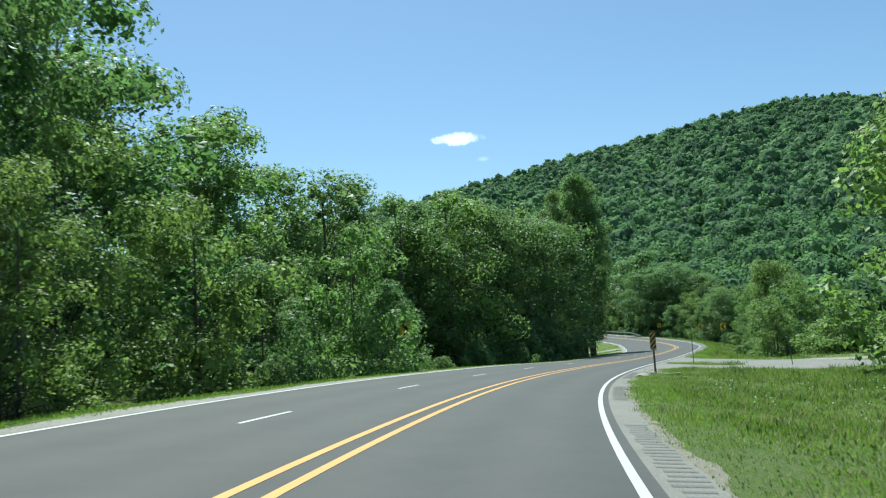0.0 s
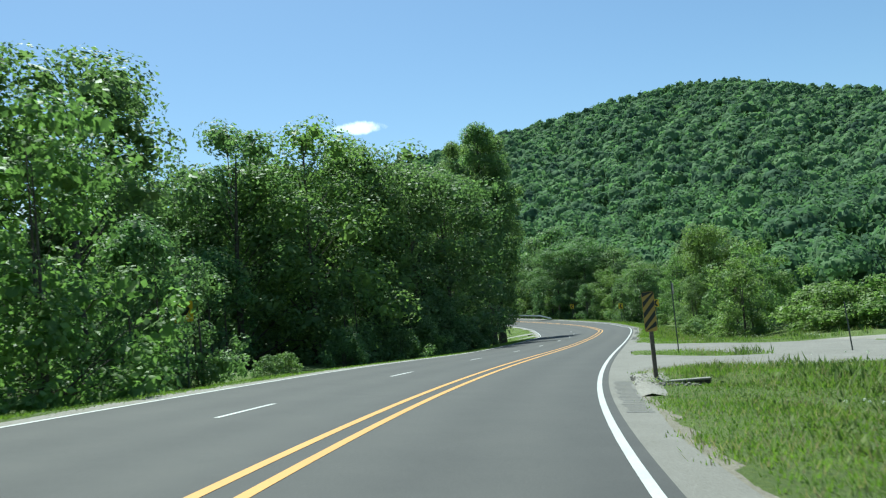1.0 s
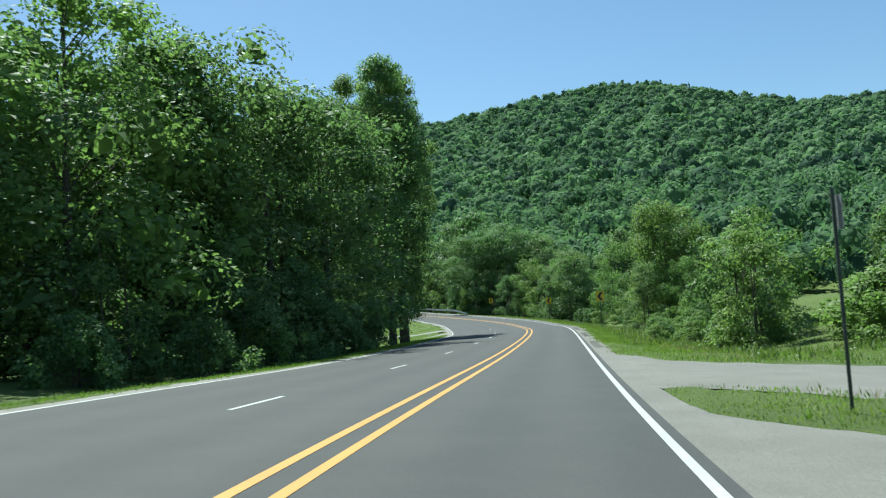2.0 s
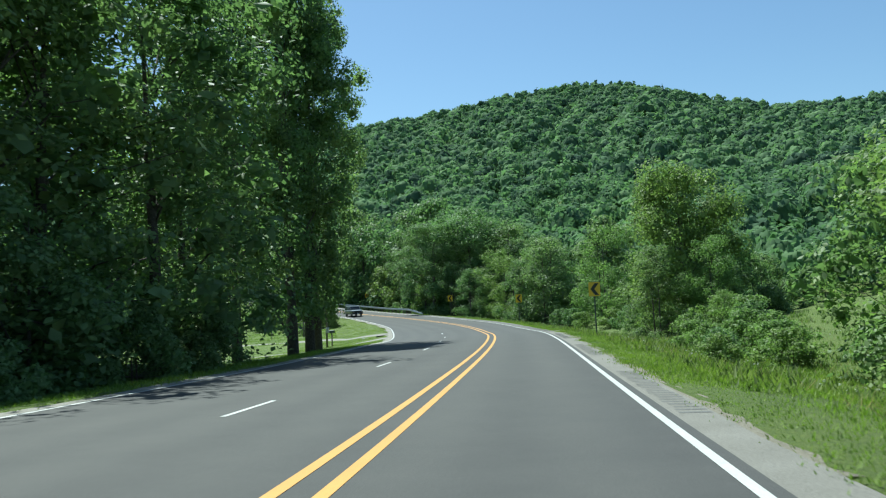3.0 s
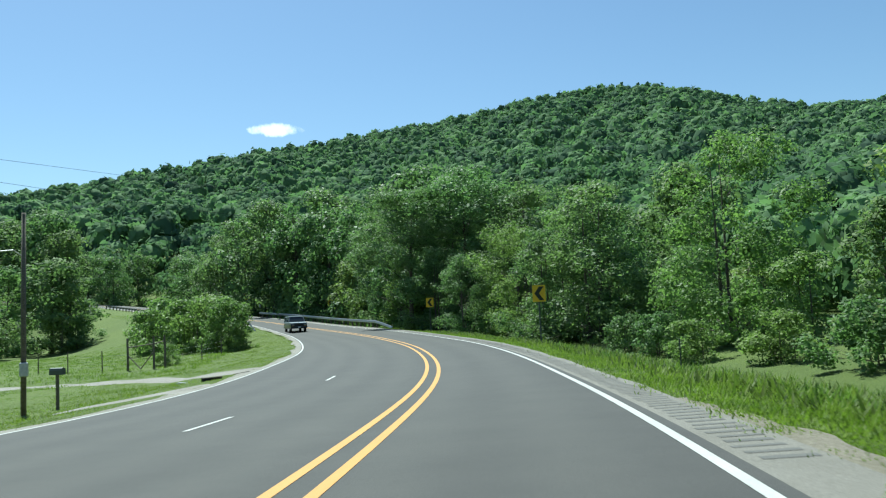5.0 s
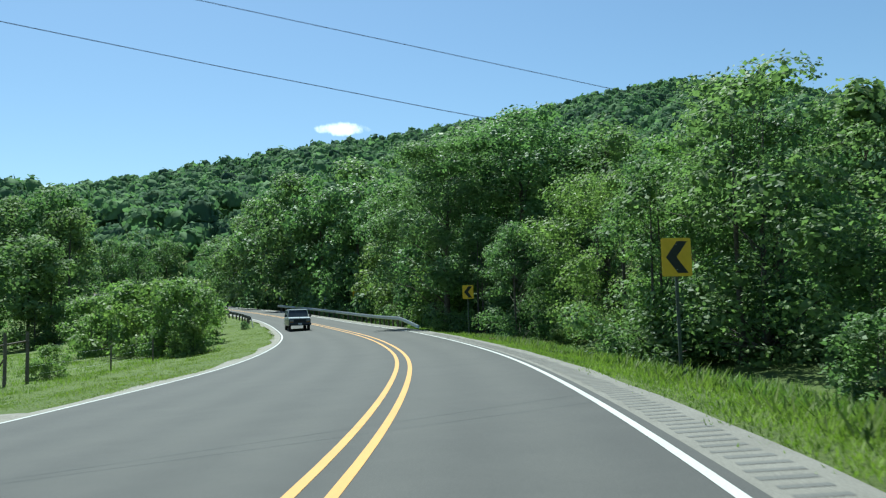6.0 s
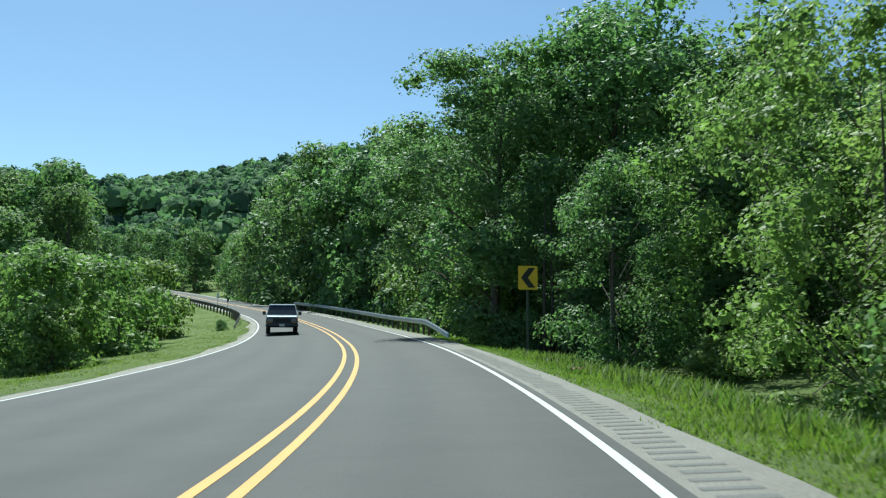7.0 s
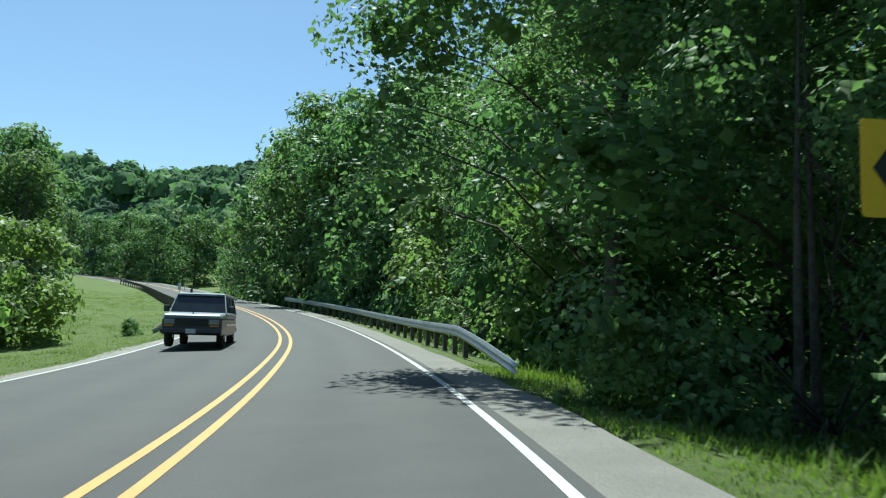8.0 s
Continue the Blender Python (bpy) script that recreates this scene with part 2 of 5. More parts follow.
# crest of the wooded hills round the bend: bearing, distance, slope of the sight line
HUB = (37.0, 127.0)
CREST = [(-180, 500, 0.05), (-90, 300, 0.07), (-45, 260, 0.11), (-18, 720, 0.156), (-11, 770, 0.175), (-4, 720, 0.206), (1, 770, 0.219), (5, 880, 0.226), (8, 980, 0.233), (12, 1000, 0.243), (16, 1000, 0.254), (20, 1000, 0.266), (24, 1000, 0.274), (27, 1000, 0.271), (29, 1000, 0.264), (32.5, 1000, 0.249), (35, 1000, 0.235), (38, 1000, 0.221), (41, 1000, 0.214), (44, 1000, 0.216), (60, 950, 0.2), (90, 800, 0.15), (130, 600, 0.08), (180, 500, 0.05)]
C_AZ, C_R, C_T = (np.array(c, float) for c in zip(*CREST))


def hill(x, y):
    dx, dy = x - HUB[0], y - HUB[1]
    r, az = np.hypot(dx, dy), np.degrees(np.arctan2(dx, dy))
    R = np.interp(az, C_AZ, C_R)
    top = R * np.interp(az, C_AZ, C_T) - np.interp(R, [330, 900], [19, 12])
    foot = np.interp(az, [-180, -60, -25, -10, 0, 12, 25, 40, 60, 120, 180], [220, 200, 205, 205, 190, 160, 120, 100, 90, 120, 200])
    u = (r - foot) / (R - foot)
    gully = 1 + 0.05 * np.sin(az * 0.62 + 2.2 * u) * np.sin(np.pi * np.clip(u, 0, 1)) + 0.03 * np.sin(az * 1.5 - 9 * u) * np.sin(np.pi * np.clip(u, 0, 1))
    z = gully * top * np.where(u < 0, 0, np.where(u < 1, 0.85 * u + 0.15 * np.clip(u, 0, 1) ** 2, 1 - 0.35 * np.clip((u - 1), 0, 1.5)))
    return z


# outlines of the paved driveway mouth and of the grass island in it
APRON = [tuple(on_road(s, 3.95)[:2]) for s in np.arange(74.5, 43.9, -1.5)] + [(11.2, 45.3), (12.8, 46.5), (14.5, 46.3), (18, 45.2), (22, 43.6), (25.5, 47), (27, 53), (27.4, 58), (27, 63.2), (24, 63.6), (21.9, 64.7), (20.9, 66.6), (20.6, 69), (21.0, 72)]
ISLAND = [(14.9, 58.6), (15.8, 60.0), (16.8, 60.2), (17.8, 58.7), (18.2, 56.7), (18.7, 54.2), (18.7, 51.8), (17.2, 51.9), (15.6, 53.5), (14.9, 55.3)]


def inside(loop, x, y):
    x, y = np.asarray(x, float), np.asarray(y, float)
    hit = np.zeros(x.shape, bool)
    for (ax, ay), (bx, by) in zip(loop, loop[1:] + loop[:1]):
        if ay != by:
            hit ^= ((ay > y) != (by > y)) & (x < (bx - ax) * (y - ay) / (by - ay) + ax)
    return hit


# gravel lanes across the lawn: middle line and half width
LAWN_LANES = [
    ([(33.4, 157.3), (30, 160.5), (26, 166.5), (20, 172), (10, 178)], [2.4, 1.6, 1.4, 1.3, 1.3]),
    ([(31.7, 148.8), (27.6, 143.4), (24, 140.5), (20, 139.5), (10, 141)], [1.2, 0.8, 0.7, 0.7, 0.7]),
]


def off_lanes(x, y):
    """True where no gravel lane crosses the lawn."""
    clear = np.ones(np.shape(x), bool)
    for pts, half in LAWN_LANES:
        for (ax, ay), (bx, by), w in zip(pts, pts[1:], half):
            k = np.clip(((x - ax) * (bx - ax) + (y - ay) * (by - ay)) / ((bx - ax) ** 2 + (by - ay) ** 2), 0, 1)
            clear &= np.hypot(x - ax - k * (bx - ax), y - ay - k * (by - ay)) > w + 0.1
    return clear


def ground_z(x, y):
    s, lat = nearest(x, y)
    left = spline(CL, s) + 1.0
    zr = spline(CZ, s) + spline(CB, s) * np.clip(lat, -left, 4.2)
    dr, dl = np.clip(lat - 4.2, 0, None), np.clip(-lat - left, 0, None)
    ditch = -0.14 * np.clip(dr, 0, 3) - 0.5 * smooth(2.5, 5.5, dr) + 0.6 * smooth(6, 12, dr)
    drive = smooth(38, 44, s) * (1 - smooth(74, 80, s))
    ditch = ditch * (1 - drive) - drive * 0.05 * np.clip(dr, 0, 8)
    open_left = smooth(104, 118, s) * (1 - smooth(228, 250, s))
    fall = -0.10 * np.clip(dl, 0, 4) - open_left * 0.055 * np.clip(dl - 2, 0, 28) + (1 - open_left) * 0.4 * smooth(4, 9, dl)
    field = 1.9 * smooth(8, 26, dr) * smooth(84, 95, s) * (1 - smooth(126, 138, s))
    flat = 1 - smooth(60, 160, np.maximum(dr, dl))
    rough = 0.05 * np.sin(x * 0.9 + 1.3 * np.sin(y * 0.31)) * np.sin(y * 0.8) * smooth(0.5, 4, dr + dl)
    paved = np.interp(s, [0, 90, 130, 160], [3.95, 4.0, 4.15, 4.3])
    under = -0.25 * smooth(0, 0.5, np.minimum(lat + left - 0.35, paved + 0.12 - lat)) - 0.16 * (inside(APRON, x, y) & ~inside(ISLAND, x, y))
    pit = -0.85 * np.exp(-(((x - 11.5) / 0.95) ** 2) - ((y - 41.85) / 0.85) ** 2)
    z = zr * flat + (1 - flat) * -3.0 + ditch + fall + field + rough + hill(x, y) * smooth(7, 45, np.maximum(dr, dl)) + under + pit
    # the low meadow inside the bend
    low = smooth(5, 26, dl) * (1 - smooth(60, 115, dl)) * smooth(165, 190, s) * (1 - smooth(272, 300, s))
    return z * (1 - low) + low * (-5.1 + rough)


def gz(x, y):
    return float(ground_z(np.array([x]), np.array([y]))[0])


# ---- mesh helpers ----
def mesh_of(name, verts, faces, mat, smooth_faces=False):
    me = bpy.data.meshes.new(name)
    verts = np.asarray(verts, np.float32)
    faces = np.asarray(faces, np.int32)
    k = faces.shape[1]
    me.vertices.add(len(verts))
    me.vertices.foreach_set("co", verts.ravel())
    me.loops.add(faces.size)
    me.loops.foreach_set("vertex_index", faces.ravel())
    me.polygons.add(len(faces))
    me.polygons.foreach_set("loop_start", np.arange(0, faces.size, k, dtype=np.int32))
    if smooth_faces:
        me.polygons.foreach_set("use_smooth", np.ones(len(faces), bool))
    me.materials.append(mat)
    me.update(calc_edges=True)
    return me


def strip(name, s, lat_a, lat_b, mat, lift, cols=1):
    """A band of the road surface between two lateral offsets."""
    s = np.asarray(s, float)
    lat = np.linspace(np.broadcast_to(lat_a, s.shape), np.broadcast_to(lat_b, s.shape), cols + 1)
    v = np.stack([on_road(s, l, lift) for l in lat], 1)
    n, m = v.shape[:2]
    i = np.arange(n - 1)[:, None] * m + np.arange(m - 1)[None]
    f = np.stack([i, i + 1, i + m + 1, i + m], -1).reshape(-1, 4)
    me = mesh_of(name, v.reshape(-1, 3), f, mat, True)
    me.attributes.new("across", "FLOAT", "POINT").data.foreach_set("value", np.ascontiguousarray(lat.T, np.float32).ravel())
    return me


def part(name, bm, mat, parent=None, label="", flat=True):
    me = bpy.data.meshes.new(name)
    bm.normal_update()
    bm.to_mesh(me)
    bm.free()
    me.materials.append(mat)
    if not flat:
        me.polygons.foreach_set("use_smooth", np.ones(len(me.polygons), bool))
    ob = new(name, me)
    ob.parent = parent
    if label:
        tagged(ob, label)
    return ob


def box(bm, size, at=(0, 0, 0), turn=None, bevel=0.0):
    m = Matrix.Translation(at) @ (turn.to_4x4() if turn else Matrix()) @ Matrix.Diagonal((*size, 1))
    got = bmesh.ops.create_cube(bm, size=1, matrix=m)
    if bevel:
        edges = list({e for v in got["verts"] for e in v.link_edges})
        bmesh.ops.bevel(bm, geom=edges, offset=bevel, segments=1, affect="EDGES", profile=0.5)
    return bm


def tube(bm, points, radii, sides=7, cap=True):
    rings = []
    pts = [Vector(p) for p in points]
    for k, p in enumerate(pts):
        d = (pts[min(k + 1, len(pts) - 1)] - pts[max(k - 1, 0)]).normalized()
        a = d.orthogonal().normalized() if abs(d.z) < 0.95 else Vector((1, 0, 0)).cross(d).normalized()
        b = d.cross(a)
        rings.append([bm.verts.new(p + radii[k] * (math.cos(6.2832 * j / sides) * a + math.sin(6.2832 * j / sides) * b)) for j in range(sides)])
    for r0, r1 in zip(rings, rings[1:]):
        for j in range(sides):
            bm.faces.new((r0[j], r0[(j + 1) % sides], r1[(j + 1) % sides], r1[j]))
    if cap:
        bm.faces.new(rings[-1])
        bm.faces.new(rings[0][::-1])
    return bm


def thing(name, at, rz=0.0, label="", category="", group="", kind=""):
    ob = new(name)
    ob.matrix_basis = pose(*at, 0, 0, rz)
    return tagged(ob, label, category, group, kind)


# ---- ground, one sheet to the horizon ----
def build_ground():
    fine_x = np.concatenate([np.arange(-40, -6, 1.0), np.arange(-6, 30, 0.5), np.arange(30, 100.1, 1.0)])
    fine_y = np.concatenate([np.arange(-24, 30, 1.5), np.arange(30, 79.9, 0.75), np.arange(80.25, 396.1, 1.5)])
    grow = 100 * 1.16 ** np.arange(1, 26)
    xs = np.concatenate([-40 - (grow - 100)[::-1], fine_x, fine_x[-1] + (grow - 100)])
    ys = np.concatenate([-24 - (grow - 100)[::-1], fine_y, fine_y[-1] + (grow - 100)])
    X, Y = np.meshgrid(xs, ys)
    Z = ground_z(X.ravel(), Y.ravel())
    n, m = X.shape
    i = np.arange(n - 1)[:, None] * m + np.arange(m - 1)[None]
    f = np.stack([i, i + 1, i + m + 1, i + m], -1).reshape(-1, 4)
    me = mesh_of("ground", np.stack([X.ravel(), Y.ravel(), Z], -1), f, SOIL, True)
    tagged(new("ground", me), "rough green grass and weeds over rolling roadside ground", "ground", kind="structure")


build_ground()

# ---- road, its shoulders and painted lines ----
STATIONS = np.arange(S_MIN, S_MAX + 0.1, 1.5)
LEFT = spline(CL, STATIONS)
road = tagged(new("road", strip("road", STATIONS, -LEFT - 0.12, LANE + 0.2, ASPHALT, 0.0, 14)), "grey asphalt highway curving through woods, three lanes narrowing to two", "road", kind="structure")
tagged(new("pavement", strip("pavement_right", STATIONS, LANE + 0.2, np.interp(STATIONS, [0, 90, 130, 160], [3.95, 4.0, 4.15, 4.3]) + 0.05 * np.sin(STATIONS * 0.9) * np.sin(STATIONS * 0.23), SHOULDER, -0.008, 2)), "pale worn asphalt shoulder beside the white edge line", "shoulder", kind="structure")
tagged(new("pavement", strip("pavement_left", STATIONS, -LEFT - 0.75 - 0.2 * np.sin(STATIONS * 0.5), -LEFT - 0.12, GRAVEL, -0.008, 2)), "narrow pale gravel shoulder beside the far edge line", "shoulder", kind="structure")
LINES = [("yellow_line", -0.475, -0.345, YELLOW, "faded yellow centre line on asphalt"), ("yellow_line", -0.065, 0.065, YELLOW, "faded yellow centre line on asphalt"), ("edge_line", LANE - 0.055, LANE + 0.055, WHITE, "white painted edge line on asphalt")]
for name, a, b, mat, label in LINES:
    tagged(new(name, strip(name, STATIONS, a, b, mat, 0.005)), label, "road marking", kind="structure")
tagged(new("edge_line", strip("edge_line", STATIONS, -LEFT - 0.06, -LEFT + 0.06, WHITE, 0.005)), "white painted edge line on asphalt", "road marking", kind="structure")
for s_dash in (1.8, 13.4, 24.7, 35.8, 46.6, 58.2, 69.7, 80.8, 92.9, 104.2, 115.4, 128.3, 142.4):
    cosine = 1 / math.sqrt(1 + float(slope(CX, s_dash)) ** 2)
    lat = float(np.interp(s_dash, [0, 30, 105, 125, 145], [-2.8, -2.85, -3.05, -3.6, -3.82]))
    st = np.linspace(s_dash, s_dash + 2.5 * cosine, 4)
    tagged(new("lane_dash", strip("lane_dash", st, lat - 0.05, lat + 0.05, WHITE, 0.005)), "white painted lane dash on asphalt", "road marking", "lane dashes", "structure")


def rumble():
    """Short flat strips drawn as grooves on the shoulder, in worn runs before the driveways and unbroken after them."""
    v, f = [], []
    s = -8.0
    while s < 192:
        if not (43 < s < 78) and (s > 122 or math.sin(s * 0.43) + 0.5 * math.sin(s * 1.3) < 0.3):
            k = len(v)
            a, b = LANE + 0.33 + 0.03 * math.sin(s * 5), LANE + (0.8 if s > 122 else 0.7) + 0.03 * math.sin(s * 3)
            long = 0.125 + 0.02 * math.sin(s * 7)
            v += [tuple(on_road(s + da, l, -0.004)) for da, l in ((0, a), (0, b), (long, b), (long, a))]
            f.append((k, k + 1, k + 2, k + 3))
        s += 0.32
    tagged(new("rumble_strip", mesh_of("rumble_strip", v, f, GROOVE_SHADE)), "row of flat dark strips coloured as shaded grooves in the shoulder", "road marking", kind="stuff")


rumble()


# ---- trees ----
def leaves(rng, centres, radii, count, size, flatten=0.85, droop=0.25, shell=0.72, ragged=0.5):
    """Leaf sprays over the shells of many billowing clumps; one folded spray is two triangles."""
    centres, radii = np.asarray(centres, float), np.asarray(radii, float)
    pick = rng.choice(len(centres), count, p=radii**2 / (radii**2).sum())
    d = rng.normal(size=(count, 3)) + [0, 0, 0.25]
    d /= np.linalg.norm(d, axis=1)[:, None]
    rad = radii[pick] * rng.uniform(shell, 1.12, count)
    p = centres[pick] + d * rad[:, None] * [1, 1, flatten]
    nrm = d + rng.normal(size=(count, 3)) * ragged + [0, 0, 0.2]
    nrm /= np.linalg.norm(nrm, axis=1)[:, None]
    u = np.cross(nrm, rng.normal(size=(count, 3)))
    u /= np.linalg.norm(u, axis=1)[:, None]
    w = np.cross(nrm, u)
    L = size * rng.uniform(0.55, 1.4, count)[:, None]
    a, b = p - u * L * 0.55, p + u * L * 0.55 - np.array([0, 0, 1.0]) * L * droop * 0.4
    c, e = p + w * L * 0.36 - nrm * L * 0.14, p - w * L * 0.36 - nrm * L * 0.14
    v = np.stack([a, c, b, e], 1).reshape(-1, 3)
    k = np.arange(count) * 4
    f = np.concatenate([np.stack([k, k + 1, k + 2], -1), np.stack([k, k + 2, k + 3], -1)])
    return v, f


def make_tree(seed, height, spread, bare, count, size, mat, label, clumps=60, columnar=0.0, trunk=0.25, stems=1, name="tree", category="tree", low=0.85, puff=0.28, core=12, ragged=0.5, shell=0.72):
    """A tapered trunk with limbs that reach into the clumps of an uneven crown."""
    rng = np.random.default_rng(seed)
    root = thing(name, (0, 0, -900), 0, label, category)
    bm = bmesh.new()
    cs, rs = [], []
    for k in range(clumps):
        h = bare + (1 - bare) * rng.uniform(0.0, 1.0) ** low
        u = (h - bare) / (1 - bare)
        prof = (math.sin(math.pi * (0.22 + 0.69 * u) ** 0.9)) ** 0.6 if not columnar else (math.sin(math.pi * (0.12 + 0.86 * u))) ** columnar
        a = rng.uniform(0, 6.283)
        lobes = 0.78 + 0.26 * math.sin(3 * a + seed + 2 * u) + 0.22 * math.sin(5 * a + 2.1 * seed + 7 * u)
        r = spread * prof * lobes * rng.uniform(0.3, 1.0) ** 0.45
        cr = spread * rng.uniform(0.5, 1.1) * puff
        cs.append((r * math.cos(a), r * math.sin(a), max(height * h - cr * 0.6, cr * 0.35)))
        rs.append(cr)
    cs.append((rng.uniform(-0.3, 0.3), 0, height * 0.94))
    rs.append(spread * 0.2)
    if columnar:
        cs = [(x * k, y * k, z) for (x, y, z) in cs for k in [min(1.0, 0.82 * spread / max(0.1, math.hypot(x, y)))]]
    for st in range(stems):
        ox, oy = (0, 0) if stems == 1 else (rng.uniform(-1, 1) * spread * 0.25, rng.uniform(-1, 1) * spread * 0.25)
        lean = rng.uniform(-0.03, 0.03, 2) * height
        pts = [(ox + lean[0] * q * q + 0.1 * trunk * math.sin(9 * q), oy + lean[1] * q * q, height * 0.9 * q - 0.35) for q in np.linspace(0, 1, 7)]
        tube(bm, pts, [trunk * (1.25 if i == 0 else 1) * (1 - 0.88 * i / 6) for i in range(7)], 8)
    order = rng.permutation(len(cs))[: min(34, clumps)]
    for k in order:
        c = Vector(cs[k])
        start = Vector((0.0, 0.0, max(0.5, c.z - 0.55 * math.hypot(c.x, c.y) - 0.06 * height)))
        mid = start.lerp(c, 0.55) + Vector((0, 0, 0.05 * height))
        r0 = trunk * 0.3 * (1 - 0.6 * c.z / height)
        tube(bm, [start, mid, c], [r0, r0 * 0.6, r0 * 0.2], 5, False)
    part("trunk", bm, BARK, root, flat=False)
    v, f = leaves(rng, cs, rs, count, size, shell=shell, ragged=ragged)
    # larger sprays deep inside keep the crown closed
    w, g = leaves(rng, cs, np.array(rs) * 0.55, core * len(cs), spread * puff * 1.5 / core**0.5, shell=0.3)
    v, f = np.concatenate([v, w]), np.concatenate([f, g + len(v)])
    v[:, 2] = np.maximum(v[:, 2], 0.03)
    crown = new("crown", mesh_of("crown", v, f, mat))
    crown.parent = root
    return root


TALL, LEAFY = "tall broadleaf tree in full summer leaf at the roadside", "leafy woodland-edge tree with foliage down to the ground"
OAK = [make_tree(11 + i, 18, 5.6, b, 11000, 0.22, m, TALL, 62, core=18, puff=0.3, ragged=0.45, shell=0.78) for i, (b, m) in enumerate(((0.03, LEAF_OAK), (0.08, LEAF_OAK), (0.02, LEAF_BRIGHT)))]
OAK_FINE = [make_tree(14, 18, 5.6, 0.1, 21000, 0.19, LEAF_OAK, TALL, 80, puff=0.25, core=30), make_tree(15, 18, 5.6, 0.3, 24000, 0.16, LEAF_OAK, TALL, 80, puff=0.24, core=30)]
ROUND = make_tree(21, 13, 5.2, 0.0, 24000, 0.19, LEAF_BRIGHT, "dense round-crowned tree with leaves down to the verge", 90, columnar=0.34, low=0.95, puff=0.33, core=30, ragged=0.42, shell=0.8)
OAK_FAR = [make_tree(17 + i, 18, 5.6, 0.05, 4600, 0.42, LEAF_OAK, TALL, 44, puff=0.36, ragged=0.35, shell=0.85) for i in range(2)]
EDGE = [make_tree(31 + i, 11, 4.4, 0.0, 5600, 0.25, m, LEAFY, 48, stems=2, trunk=0.12, low=1.15, puff=0.32, ragged=0.42, shell=0.8) for i, m in enumerate((LEAF_OAK, LEAF_BRIGHT, LEAF_OAK))]
EDGE_FINE = [make_tree(34 + i, 11, 4.4, 0.0, 11500, 0.16, m, LEAFY, 64, stems=2, trunk=0.12, low=1.15, puff=0.25, core=30) for i, m in enumerate((LEAF_BRIGHT, LEAF_OAK))]
EDGE_FAR = [make_tree(37 + i, 11, 4.4, 0.02, 3300, 0.34, m, LEAFY, 34, stems=2, trunk=0.14, puff=0.36, ragged=0.35, shell=0.85) for i, m in enumerate((LEAF_OAK, LEAF_BRIGHT))]
POPLAR = [make_tree(51 + i, 27, 4.6, 0.13, 24000, 0.19, LEAF_POPLAR, "tall slender cottonwood with dark furrowed trunk on a lawn", 150, columnar=0.55, trunk=0.34, puff=0.24, core=16) for i in range(2)]
BUSH = [make_tree(71 + i, 4.2, 2.8, 0.0, 3200, 0.22, m, "dense rounded green shrub in rough grass", 52, stems=3, trunk=0.06, name="shrub", category="shrub") for i, m in enumerate((LEAF_BRIGHT, LEAF_OAK, LEAF_BRIGHT))]
WOOD = [make_tree(91 + i, 17, 5.6, 0.02, 2600, 0.52, LEAF_FAR, "broadleaf tree of the wooded hillside", 40, core=10, puff=0.36, ragged=0.35, shell=0.85) for i in range(2)]
RIGHT_LOW = [(35.5, 77.5, 2.7), (39, 81, 3.0), (43, 77, 3.0), (34.1, 73.4, 2.9), (37.5, 71.5, 3.4), (40.5, 69.8, 3.2), (36.0, 75.8, 3.2), (46.8, 115.4, 2.4), (45.5, 111, 2.2), (43.5, 107.5, 2.0), (40.2, 108.0, 1.9), (38.6, 105.0, 1.7), (41.0, 104.4, 1.9), (37.2, 101.6, 1.6), (39.4, 100.2, 1.8), (35.4, 98.2, 1.4), (37.4, 96.8, 1.6), (33.4, 95.0, 1.2), (35.2, 93.4, 1.5), (50.8, 131.5, 2.2), (51.6, 137, 2.2), (52.4, 142.5, 2.0), (58.2, 156, 2.6), (59.2, 163.5, 2.8), (58.4, 170.5, 2.6), (51.5, 147.5, 1.9), (52.5, 152.5, 2.2), (53.3, 157.5, 2.1), (54.8, 188.5, 1.6), (48.5, 199.5, 1.5)]
rng_place = random.Random(5)
used = set()


def plant(kind, x, y, height, base_height, wide=1.0, sink=0.1, label="", group=""):
    k = height / base_height
    m = pose(x, y, gz(x, y) - sink, 0, 0, rng_place.uniform(0, 360)) @ Matrix.Diagonal((k * wide, k * wide, k, 1))
    if kind.name not in used:
        used.add(kind.name)
        kind.matrix_basis = m
        ob = kind
    else:
        ob = copy_thing(kind, m)
        ob.matrix_basis = m
    if label:
        tagged(ob, label)
    if group:
        tagged(ob, group=group)
    return ob


def lat_plant(kind, s, lat, height, base_height, wide=1.0, **kw):
    p = on_road(s, lat)
    return plant(kind, float(p[0]), float(p[1]), height, base_height, wide, **kw)


